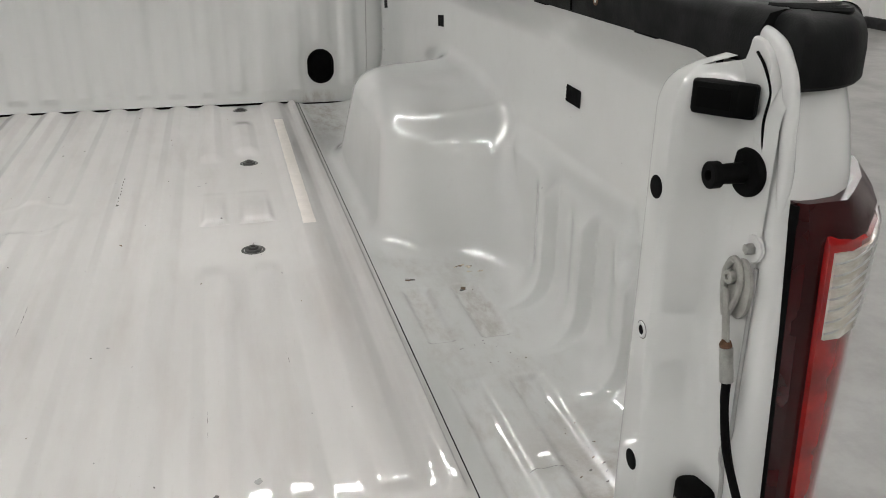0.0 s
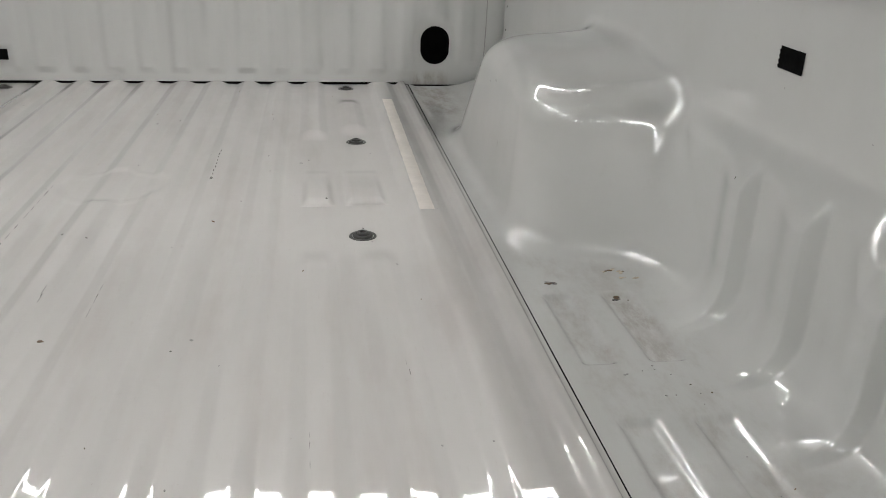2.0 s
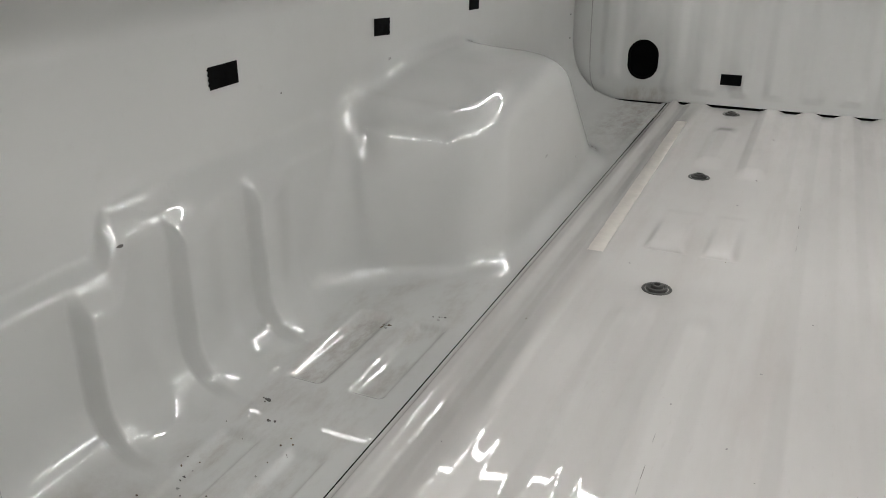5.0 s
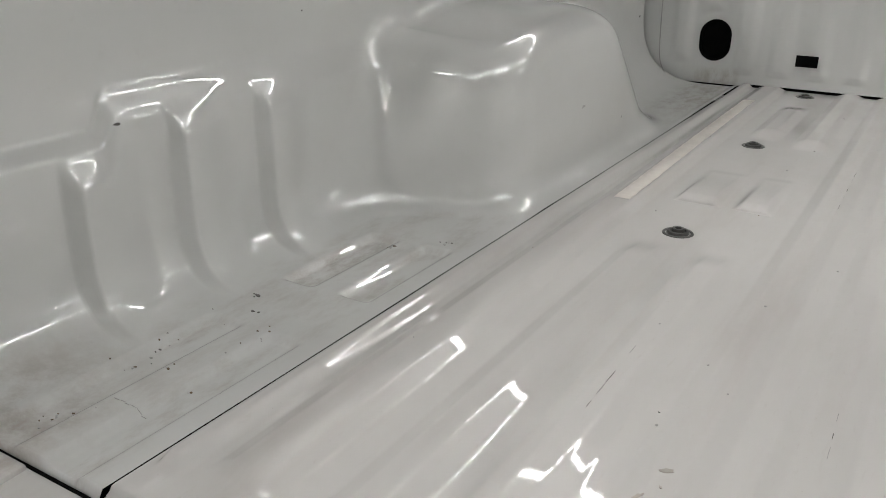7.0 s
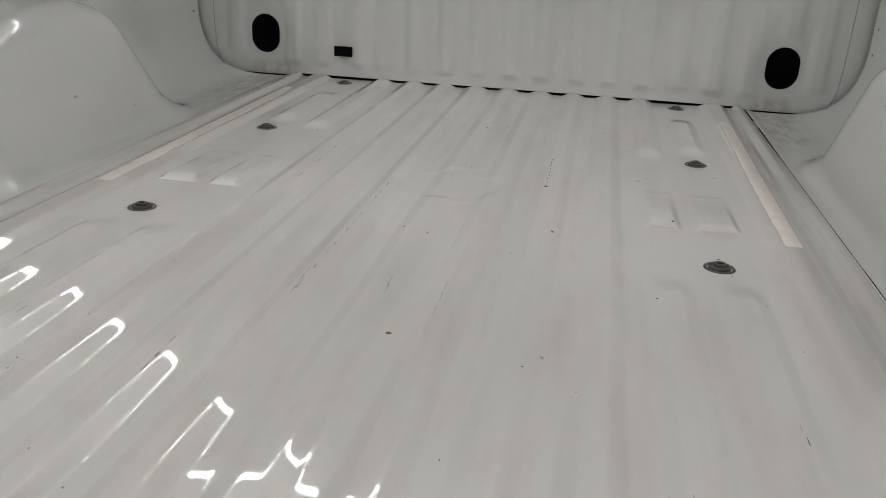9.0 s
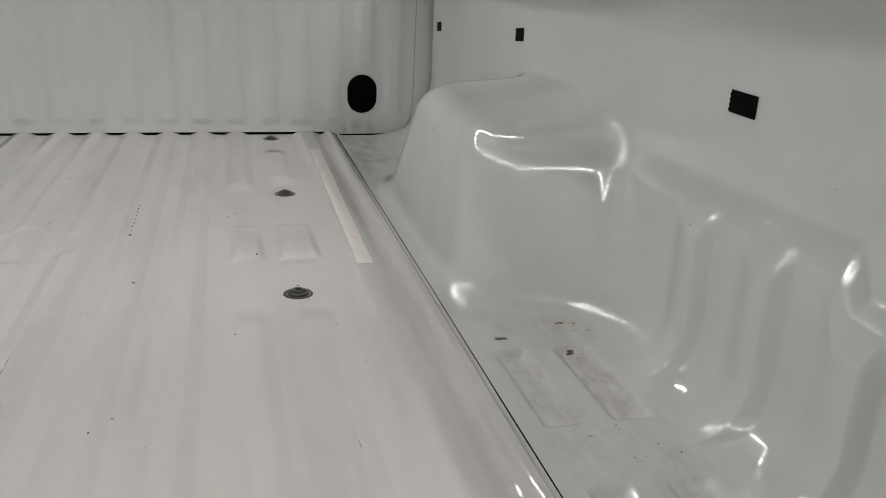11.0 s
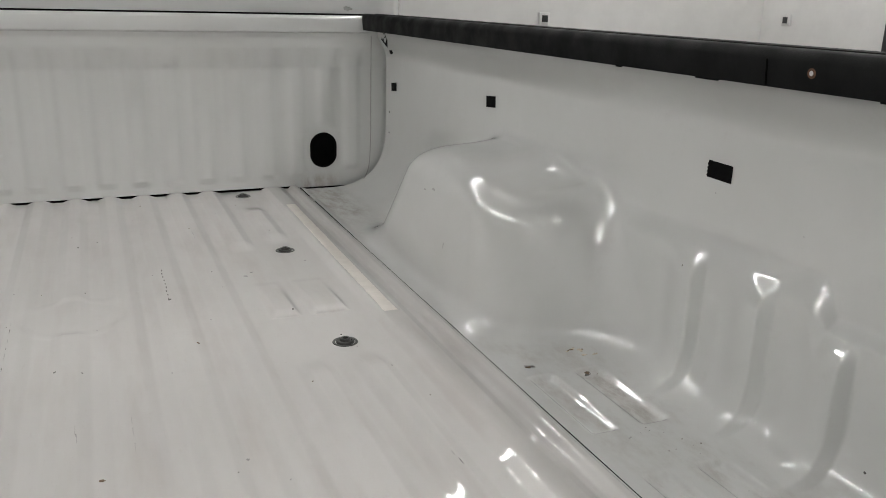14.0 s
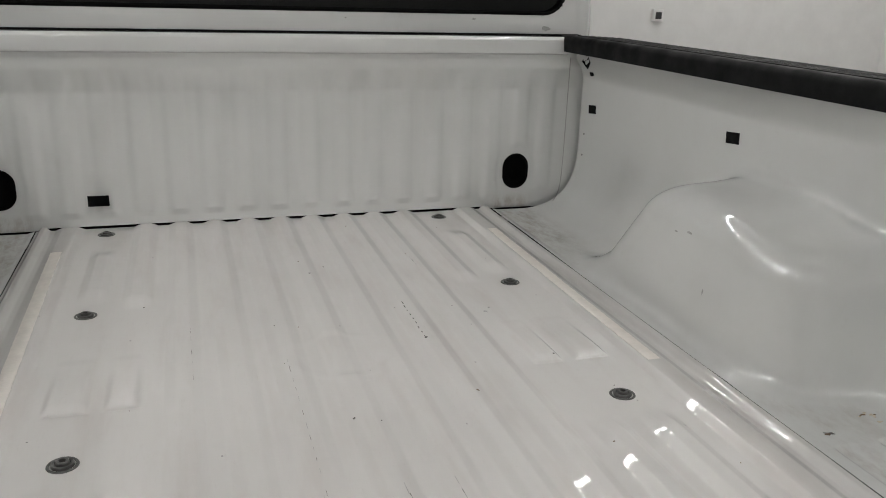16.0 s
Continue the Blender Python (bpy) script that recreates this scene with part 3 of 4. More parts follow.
# rail caps along the top of the sides
def rail_cap(s):
    skirt = [(s * 0.816, 0.468), (s * 0.813, 0.500), (s * 0.819, 0.511), (s * 0.832, 0.514), (s * 0.985, 0.5065), (s * 1.008, 0.499), (s * 1.018, 0.485), (s * 1.018, 0.462),
             (s * 1.010, 0.462), (s * 1.005, 0.485), (s * 0.985, 0.497), (s * 0.835, 0.503), (s * 0.824, 0.497), (s * 0.822, 0.468)]
    bm = bmesh.new()
    rows = []
    for y in (0.674, 0.700, 0.73, 0.77, 0.82, 0.89, 0.98, 1.3, 2.700):
        cut = 0.0 if y > 1.2 else 1.018 - float(np.interp(y, (0.674, 0.70, 0.73, 0.77, 0.82, 0.89, 0.98, 1.3), (0.905, 0.930, 0.952, 0.977, 0.993, 1.004, 1.011, 1.018)))
        hang = 0.009 * float(S(0.76, 0.70, y))
        rows.append([bm.verts.new((x - s * (cut if abs(x) > 0.97 else hang if z < 0.47 else 0.0), y, z - (hang if z < 0.47 and abs(x) < 0.9 else 0.0))) for x, z in skirt])
    for a, b in zip(rows, rows[1:]):
        for i in range(len(skirt)):
            bm.faces.new((a[i], a[(i + 1) % len(skirt)], b[(i + 1) % len(skirt)], b[i]))
    bm.faces.new(rows[0])
    bm.faces.new(rows[-1][::-1])
    cap = part("rail_cap", bm, m_plastic, truck, "black grained plastic cap on the bed rail", sharp=50)
    for k in range(7):
        x = s * (0.852 + 0.021 * k)
        part("ridge", box((x - 0.004, 0.86, 0.508 - 0.001 * k), (x + 0.004, 2.66, 0.5150 - 0.00095 * k), 0.0015), m_plastic, cap)
    rear = [(p.x, p.y) for p in smooth_line([(0.822, 0.728, 0), (0.822, 0.690, 0), (0.819, 0.636, 0), (0.835, 0.630, 0), (0.864, 0.635, 0), (0.892, 0.650, 0), (0.918, 0.676, 0), (0.940, 0.706, 0), (0.957, 0.728, 0)], 4)]
    bm = bmesh.new()
    rows = []
    for z, inset in ((0.457, 0.003), (0.460, 0.0), (0.482, 0.0006), (0.492, 0.002), (0.499, 0.0045), (0.505, 0.0085), (0.509, 0.014), (0.5115, 0.021), (0.5128, 0.030)):
        row = []
        for x, y in rear:
            cx, cy = 0.880, 0.76
            f = 1 - inset / math.hypot(x - cx, y - cy)
            row.append(bm.verts.new((s * (cx + (x - cx) * f), min(0.728, cy + (y - cy) * f), z)))
        rows.append(row)
    for a, b in zip(rows, rows[1:]):
        for i in range(len(rear)):
            j = (i + 1) % len(rear)
            bm.faces.new((a[i], a[j], b[j], b[i]))
    bm.faces.new(rows[0])
    bm.faces.new(rows[-1])
    part("end_cap", bm, m_plastic, cap, "rounded black end cap")
    for k, (yy, half) in enumerate(((0.660, 0.020), (0.676, 0.030), (0.694, 0.038))):
        arc = [(s * (0.872 + half * math.sin(a)), yy + 0.02 * (1 - math.cos(a)), 0.5125) for a in np.linspace(-1.1, 1.1, 12)]
        part("grip_rib", sweep(arc, 0.0032, 6), m_plastic, cap)
    return cap


caps = {s: rail_cap(s) for s in (1, -1)}


# outer skins, rear corners and lamps
def leaning(plan, z0, z1, s, n=6, drop=0.0):
    """A plan drawn upwards whose inner edge leans out towards the ground; drop slopes its outer top."""
    bm = bmesh.new()
    rows = []
    heights = [(z, 0.0) for z in np.linspace(z0, z1 - drop, n)] + ([(z1, 1.0)] if drop else [])
    for z, top in heights:
        row = []
        for x, y in plan:
            w = top * float(S(0.85, 0.90, x))
            row.append(bm.verts.new((s * (x + 0.074 * (0.378 - z) * min(1, max(0, (0.90 - x) / 0.06)) - 0.011 * w), y + 0.007 * w + 0.004 * top, z)))
        rows.append(row)
    bm.faces.new(rows[0])
    bm.faces.new(rows[-1][::-1])
    for a, b in zip(rows, rows[1:]):
        for i in range(len(plan)):
            j = (i + 1) % len(plan)
            bm.faces.new((a[i], a[j], b[j], b[i]))
    return bm


def span(s, lo, hi, bevel=0.0, seg=2):
    """A box given for the right side, mirrored for the left."""
    return box(tuple(np.minimum((s * lo[0], lo[1], lo[2]), (s * hi[0], hi[1], hi[2]))), tuple(np.maximum((s * lo[0], lo[1], lo[2]), (s * hi[0], hi[1], hi[2]))), bevel, seg)


def corner(s):
    plan = [(0.8135, 0.648), (0.8135, 0.630), (0.8155, 0.621), (0.820, 0.613), (0.828, 0.609), (0.842, 0.609), (0.862, 0.613), (0.886, 0.628), (0.913, 0.656), (0.943, 0.695), (0.970, 0.752), (0.991, 0.840), (1.002, 0.98), (1.008, 1.3), (1.010, 2.72),
            (0.992, 2.72), (0.990, 1.3), (0.985, 0.99), (0.972, 0.850), (0.950, 0.765), (0.925, 0.710), (0.900, 0.672), (0.876, 0.642), (0.856, 0.628), (0.842, 0.624), (0.830, 0.628), (0.828, 0.650)]
    bm = bmesh.new()
    rows = []
    for z, lean in ((-0.50, 0.0), (0.355, 0.0), (0.39, 0.007), (0.425, 0.018), (0.459, 0.034)):
        rows.append([bm.verts.new((s * x, y + lean * float(S(0.84, 0.68, y)), z)) for x, y in plan])
    for a, b in zip(rows, rows[1:]):
        for i in range(len(plan)):
            j = (i + 1) % len(plan)
            bm.faces.new((a[i], a[j], b[j], b[i]))
    bm.faces.new(rows[0])
    bm.faces.new(rows[-1])
    body = part("outer_panel", bm, m_outer, truck, "glossy white outer bed side", sharp=40)
    # rounded bead and sealed seam beside the tailgate opening
    fold = smooth_line([(s * 0.823, 0.626, 0.318), (s * 0.8215, 0.625, 0.36), (s * 0.8205, 0.626, 0.395), (s * 0.8185, 0.629, 0.425), (s * 0.8195, 0.631, 0.442), (s * 0.8185, 0.637, 0.466), (s * 0.8165, 0.648, 0.484), (s * 0.8165, 0.664, 0.492), (s * 0.8185, 0.682, 0.495)])
    bm = sweep(fold, 0.0080, 16)
    for v in bm.verts:
        v.co.x = s * 0.8200 + (v.co.x - s * 0.8200) * 0.70
    part("flange", bm, m_outer, body, "rounded white flange")
    part("seam_sealer", sweep(smooth_line([(s * 0.8095, 0.646, 0.338), (s * 0.8125, 0.640, 0.347), (s * 0.8110, 0.641, 0.368), (s * 0.8105, 0.643, 0.401), (s * 0.8080, 0.646, 0.430), (s * 0.8090, 0.645, 0.455), (s * 0.8050, 0.651, 0.474), (s * 0.8035, 0.661, 0.484)]), 0.0012, 8), m_cavity, body, "dark open seam")
    part("seam_sealer", sweep(smooth_line([(s * 0.8120, 0.6300, 0.312), (s * 0.8120, 0.6285, 0.207), (s * 0.8125, 0.628, 0.150), (s * 0.8105, 0.632, 0.138), (s * 0.8105, 0.634, 0.122), (s * 0.8125, 0.628, 0.08), (s * 0.8125, 0.627, -0.10)]), 0.0022, 8), m_seal, body, "grey line of seam sealer")
    lug = Matrix.Translation((s * 0.8125, 0.636, 0.328)) @ Matrix.Rotation(-s * math.pi / 2, 4, "Y")
    bracket = part("bracket", lathe([(0, 0.0), (0.012, 0.0), (0.0125, 0.002), (0.0115, 0.0035), (0, 0.0035)], lug, 20), m_outer, body, "white welded bracket")
    part("nut", lathe([(0, 0.0035), (0.0052, 0.0035), (0.0052, 0.0085), (0.004, 0.010), (0, 0.010)], lug, 6), m_steel, bracket, "small hex nut")
    low = Matrix.Translation((s * 0.8135, 0.624, 0.122)) @ Matrix.Rotation(-s * math.pi / 2, 4, "Y")
    part("nut", lathe([(0, 0.0), (0.0052, 0.0), (0.0052, 0.005), (0.004, 0.0065), (0, 0.0065)], low, 6), m_steel, body, "small hex nut")
    web = [(0.712, 0.412), (0.712, 0.471), (0.690, 0.472), (0.680, 0.476), (0.676, 0.486), (0.674, 0.494), (0.662, 0.492), (0.652, 0.485), (0.646, 0.474), (0.644, 0.455), (0.646, 0.412)]
    bm = bmesh.new()
    rows = [[bm.verts.new((s * x, 0.678 + (y - 0.678) * f, 0.450 + (z - 0.450) * f)) for y, z in web] for x, f in ((0.8068, 0.93), (0.8078, 0.98), (0.8098, 1.0), (0.8240, 1.0))]
    for a, b in zip(rows, rows[1:]):
        for i in range(len(web)):
            bm.faces.new((a[i], a[(i + 1) % len(web)], b[(i + 1) % len(web)], b[i]))
    bm.faces.new(rows[0])
    bm.faces.new(rows[-1][::-1])
    part("gusset", bm, m_outer, body, "white upper gusset")
    # tail lamp
    plan = [(0.8215, 0.613), (0.8215, 0.606), (0.829, 0.600), (0.870, 0.600), (0.899, 0.614), (0.932, 0.645), (0.963, 0.688), (0.988, 0.745), (0.978, 0.754), (0.950, 0.695), (0.920, 0.658), (0.890, 0.630), (0.864, 0.618)]
    lamp = part("tail_lamp", leaning(plan, -0.070, 0.376, s, 6, 0.020), m_maroon, truck, "dark red tail lamp with a clear lens")
    part("housing", leaning([(0.8190, 0.613), (0.8193, 0.6085), (0.8210, 0.6055), (0.8230, 0.606), (0.8230, 0.613)], -0.073, 0.374, s), m_black, lamp, "black lamp housing edge")
    plan = [(0.8450, 0.6010), (0.8470, 0.5955), (0.8710, 0.5965), (0.9010, 0.6110), (0.9345, 0.6425), (0.9660, 0.6860), (0.9910, 0.743), (0.985, 0.746), (0.960, 0.690), (0.929, 0.648), (0.896, 0.618), (0.867, 0.603)]
    part("red_lens", leaning(plan, -0.060, 0.349, s, 6, 0.008), m_red, lamp, "bright red lens")
    plan = [(0.8515, 0.5975), (0.8530, 0.5938), (0.8715, 0.5943), (0.9025, 0.6090), (0.9365, 0.6410), (0.9550, 0.6660), (0.950, 0.669), (0.931, 0.645), (0.897, 0.614), (0.868, 0.600)]
    part("clear_lens", leaning(plan, 0.258, 0.336, s, 3), m_clear, lamp, "clear ribbed reversing lens")
    for k in range(7):
        z = 0.264 + 0.0105 * k
        lean = 0.074 * (0.378 - z)
        arc = smooth_line([(s * (0.8535 + 0.6 * lean), 0.5938, z), (s * 0.8715, 0.5942, z + 0.002), (s * 0.9025, 0.6088, z + 0.006), (s * 0.9367, 0.6408, z + 0.012), (s * 0.9550, 0.6657, z + 0.016)], 4)
        part("lens_rib", sweep(arc, 0.0010, 5), m_seal, lamp, "grey moulded rib")
    # rubber stop, striker and cable on the jamb
    stop = part("rubber_stop", prism([(s * 0.7655, 0.684), (s * 0.784, 0.660), (s * 0.7995, 0.646), (s * 0.8085, 0.656), (s * 0.776, 0.704)], 2, 0.4325, 0.4595, 0.003), m_black, truck, "black rubber tailgate stop with a hollow")
    part("hollow", prism([(s * 0.7675, 0.6805), (s * 0.7845, 0.6590), (s * 0.7875, 0.6620), (s * 0.7700, 0.684)], 2, 0.4385, 0.4545), m_cavity, stop)
    part("pad", prism([(s * 0.787, 0.6565), (s * 0.798, 0.6455), (s * 0.802, 0.650), (s * 0.791, 0.663)], 2, 0.4345, 0.4605, 0.003), m_black, stop)
    turn = Matrix.Translation((s * 0.8065, 0.655, 0.388)) @ Matrix.Rotation(-s * math.pi / 2, 4, "Y")
    striker = part("striker", lathe([(0.0, -0.03), (0.020, -0.03), (0.0205, 0.001), (0.0195, 0.003), (0.0090, 0.004), (0.0082, 0.026), (0.0112, 0.027), (0.0112, 0.0345), (0.0100, 0.0355), (0.0048, 0.0355), (0.0044, 0.030), (0, 0.030)], turn), m_black, truck, "black tailgate striker pin")
    part("socket", lathe([(0, 0.0305), (0.0043, 0.0305)], turn, 6), m_cavity, striker)
    flat = Matrix.Translation((s * 0.8085, 0.640, 0.290)) @ Matrix.Rotation(-s * math.pi / 2, 4, "Y")
    cable = part("tailgate_cable", sweep(smooth_line([(s * 0.801, 0.6305, 0.209), (s * 0.8, 0.626, 0.183), (s * 0.8, 0.613, 0.145), (s * 0.8, 0.590, 0.113), (s * 0.797, 0.54, 0.060), (s * 0.772, 0.44, -0.035)]), 0.0040, 8), m_black, truck, "black sheathed tailgate cable with a steel eye")
    plate = [(-0.028 * math.cos(a) * (1.0 if abs(math.cos(a)) < 0.9 else 0.98), 0.0155 * math.sin(a)) for a in np.linspace(0, 2 * math.pi, 28, endpoint=False)]
    bm = prism(plate, 2, 0.0, 0.0035, 0.0008)
    bmesh.ops.transform(bm, matrix=flat, verts=bm.verts)
    part("eye_plate", bm, m_zinc, cable, "oval grey steel plate")
    part("loop", sweep(smooth_line([(s * 0.802, 0.6465, 0.262), (s * 0.8025, 0.639, 0.28), (s * 0.8035, 0.636, 0.298), (s * 0.8035, 0.642, 0.312), (s * 0.8035, 0.651, 0.313), (s * 0.8025, 0.657, 0.300), (s * 0.802, 0.655, 0.28), (s * 0.802, 0.6490, 0.262)]), 0.0032, 8), m_zinc, cable, "grey steel loop")
    head = Matrix.Translation((s * 0.8045, 0.6505, 0.297)) @ Matrix.Rotation(-s * math.pi / 2, 4, "Y")
    part("screw", lathe([(0, 0.0), (0.0068, 0.0), (0.0068, 0.003), (0.0058, 0.0045), (0.0026, 0.005), (0.0022, 0.003), (0, 0.003)], head, 18), m_zinc, cable, "star-socket screw head")
    strap = [(0.6445, 0.288), (0.6525, 0.288), (0.6415, 0.240), (0.6325, 0.240)]
    part("strap", prism(strap, 0, *sorted((s * 0.7975, s * 0.8005)), 0.0008), m_zinc, cable, "flat steel strap")
    part("rusty_joint", lathe([(0, -0.006), (0.0044, -0.004), (0.0056, 0), (0.004, 0.004), (0, 0.005)], pose(s * 0.799, 0.6365, 0.239), 16), m_rust, cable, "rusty joint")
    part("ferrule", sweep([(s * 0.7995, 0.6360, 0.237), (s * 0.8008, 0.6300, 0.206)], 0.0060, 12), m_steel, cable, "crimped steel ferrule")
    block = part("hinge_block", span(s, (0.786, 0.632, 0.030), (0.824, 0.667, 0.083), 0.007), m_black, truck, "worn black hinge block")
    part("groove", span(s, (0.791, 0.6295, 0.038), (0.803, 0.634, 0.070), 0.002), m_plastic, block)
    for z in (0.050, 0.060):
        part("wear_mark", span(s, (0.7850, 0.638, z), (0.7870, 0.660, z + 0.003), 0.0005), m_bolt, block, "worn grey rubber edge")
    return body


for s in (1, -1):
    corner(s)

# rear sill and lowered tailgate
part("rear_sill", prism([(0.690, -0.11), (0.690, -0.016), (0.694, -0.014), (0.7372, -0.012), (0.7372, -0.11)], 0, -0.752, 0.752), m_floor, truck, "white rear sill of the bed")
for s in (1, -1):
    lo, hi = sorted((s * 0.715, s * 0.757))
    part("corner_patch", box((lo, 0.694, -0.02), (hi, 0.7370, -0.008), 0.002), m_side, truck, "dirty sealed sill corner")
    lo, hi = sorted((s * 0.6225, s * 0.758))
    part("rear_joint", box((lo, 0.7374, -0.03), (hi, 0.7400, -0.0105)), m_cavity, truck, "dark open joint")
gate = part("tailgate", box((-0.745, 0.105, -0.105), (0.745, 0.672, -0.038), 0.012, 3), m_outer, truck, "lowered white tailgate with a grey top edge")
part("edge_trim", box((-0.747, 0.075, -0.110), (0.747, 0.112, -0.033), 0.010, 3), m_plastic, gate, "dark grey plastic edge trim")
for k in range(5):
    c = -0.56 + 0.28 * k
    part("pressed_panel", box((c - 0.11, 0.19, -0.04), (c + 0.11, 0.60, -0.0345), 0.003), m_outer, gate)

# cab behind the bed's front panel
cx, cz = np.linspace(-1.022, 1.022, 206), np.linspace(-0.35, 1.06, 142)
CU, CV, ckeep = pierced(cx, cz, [(0, 0.80, 0.862, 0.232, 0.07)])
CY = 2.775 + 0.16 * np.clip((np.abs(CU) - 0.88) / 0.142, 0, 1) ** 2.2 + 0.16 * S(0.9, 2.2, CV) + 0.006 * S(0.018, 0.004, np.abs(CV - 0.535)) * 0 
cab = sheet("cab", np.stack([CU * (1 - 0.10 * S(0.5, 1.3, CV)), CY, CV], -1).reshape(-1, 3).tolist(), grid_faces(len(cx), len(cz), ckeep, flip=True), m_outer, truck, "white rear wall of the cab with a dark window")
part("roof", box((-0.88, 2.86, 1.05), (0.88, 4.3, 1.10), 0.03, 3), m_outer, cab, "white cab roof")
for s in (1, -1):
    lo, hi = sorted((s * 0.96, s * 1.015))
    part("side_wall", box((lo, 2.92, -0.35), (hi, 4.3, 1.06), 0.01), m_outer, cab)
part("front_wall", box((-0.93, 4.25, -0.35), (0.93, 4.3, 1.06), 0.01), m_outer, cab)
part("rear_window", box((-0.875, 2.790, 0.555), (0.875, 2.796, 1.045)), m_glass, cab, "dark tinted rear window")
rim = [(cc * (0.862 - 0.07) + 0.07 * math.cos(a) , 0.80 + ss * (0.232 - 0.07) + 0.07 * math.sin(a)) for cc, ss, a0 in ((1, 1, 0), (-1, 1, 90), (-1, -1, 180), (1, -1, 270)) for a in np.radians(np.linspace(a0, a0 + 90, 8))]
rim.append(rim[0])
part("gasket", sweep([(x * (1 - 0.10 * float(S(0.5, 1.3, z))), 2.778 + 0.16 * float(S(0.9, 2.2, z)), z) for x, z in rim], 0.006, 6), m_black, cab, "black window gasket")
# no real part: a near-black block paints the shade between bed and cab
part("gap_shade", box((-0.90, 2.742, 0.40), (0.90, 2.772, 0.5115)), m_cavity, cab, "near-black block for the shade between bed and cab")

# wheels that carry it
for s in (1, -1):
    for y in (1.72, 5.1):
        m = Matrix.Translation((s * 0.87, y, GROUND + 0.40)) @ Matrix.Rotation(math.pi / 2, 4, "Y")
        wheel = part("wheel", lathe([(0.22, -0.12), (0.36, -0.125), (0.395, -0.10), (0.40, -0.05), (0.40, 0.05), (0.395, 0.10), (0.36, 0.125), (0.22, 0.12)], m, 40), m_tyre, truck, "black tyre on a steel rim")
        part("rim", lathe([(0, -0.06), (0.10, -0.07), (0.20, -0.03), (0.225, -0.11), (0.225, 0.11), (0.20, 0.03), (0.10, 0.07), (0, 0.06)], m, 32), m_steel, wheel, "steel rim")
part("chassis", box((-0.42, 0.75, -0.45), (0.42, 5.6, -0.17), 0.02), m_black, truck, "dark chassis")
part("hood", box((-0.90, 4.31, -0.40), (0.90, 5.8, 0.45), 0.08, 3), m_outer, truck, "white hood")


# marks left by use: scratches, specks, dried glue and grime
def surface(x, y):
    if abs(x) < 0.6225:
        return float(floor_z(x, y))
    return float(side_floor(np.array(abs(x)), np.array(y)))


def flake(x, y, rx, ry, material, parent, name, turn=0.0, seed=0, n=11):
    """A thin irregular fleck lying on the bed."""
    rng = random.Random(seed + int(1e4 * (x + 7 * y)))
    bm = bmesh.new()
    ring, low = [], []
    for k in range(n):
        a = 2 * math.pi * k / n
        r = rng.uniform(0.55, 1.1)
        u, v = rx * r * math.cos(a), ry * r * math.sin(a)
        px, py = x + u * math.cos(turn) - v * math.sin(turn), y + u * math.sin(turn) + v * math.cos(turn)
        h = surface(px, py)
        ring.append(bm.verts.new((px, py, h + 0.0007)))
        low.append(bm.verts.new((px, py, h - 0.0002)))
    mid = bm.verts.new((x, y, surface(x, y) + 0.0009))
    for k in range(n):
        bm.faces.new((mid, ring[k], ring[(k + 1) % n]))
        bm.faces.new((ring[k], low[k], low[(k + 1) % n], ring[(k + 1) % n]))
    part(name, bm, material, parent)


rng = random.Random(4)
for k in range(9):
    y = 1.82 + 0.175 * k / 8
    flake(0.169 + rng.uniform(-0.001, 0.001), y, 0.0011, rng.uniform(0.004, 0.009), m_scuff, bed_floor, "scratch", seed=k)
flake(0.1695, 1.815, 0.0030, 0.0042, m_scuff, bed_floor, "scratch")
for x0, y0, x1, y1, parts_of_line in ((-0.094, 1.80, -0.093, 1.27, 14), (-0.098, 1.357, -0.094, 1.269, 5), (0.009, 1.357, 0.013, 1.315, 3), (0.080, 1.36, 0.081, 1.26, 5), (0.452, 1.13, 0.456, 1.09, 3),
                       (-0.255, 2.02, -0.252, 1.72, 6), (0.346, 1.02, 0.347, 0.93, 3), (-0.36, 1.16, -0.358, 1.02, 4), (0.262, 2.3, 0.263, 2.22, 3), (-0.17, 1.15, -0.168, 1.07, 3)):
    for k in range(parts_of_line):
        t = (k + rng.uniform(0.1, 0.9)) / parts_of_line
        flake(x0 + t * (x1 - x0), y0 + t * (y1 - y0), rng.uniform(0.0002, 0.0004), rng.uniform(0.005, 0.016), m_scuff if k % 2 else m_smudge, bed_floor, "scratch", seed=k)
for x, y, r, m in ((0.040, 1.222, 0.0042, m_dirt), (0.195, 1.593, 0.003, m_rust), (0.01, 2.22, 0.0025, m_scuff), (0.05, 2.28, 0.002, m_scuff), (-0.02, 1.55, 0.0022, m_scuff),
                   (0.33, 1.93, 0.004, m_smudge), (0.345, 1.95, 0.003, m_smudge), (0.375, 1.69, 0.0025, m_scuff), (-0.36, 1.94, 0.003, m_smudge), (0.40, 0.86, 0.0045, m_smudge), (0.355, 0.835, 0.003, m_scuff),
                   (0.47, 1.41, 0.003, m_smudge), (0.21, 1.21, 0.0028, m_smudge), (-0.27, 1.33, 0.0016, m_smudge), (-0.30, 1.05, 0.0016, m_smudge), (-0.19, 0.93, 0.0018, m_smudge), (-0.14, 0.90, 0.0014, m_smudge)):
    flake(x, y, r, r * rng.uniform(0.7, 1.4), m, bed_floor, "speck", turn=rng.uniform(0, 3))
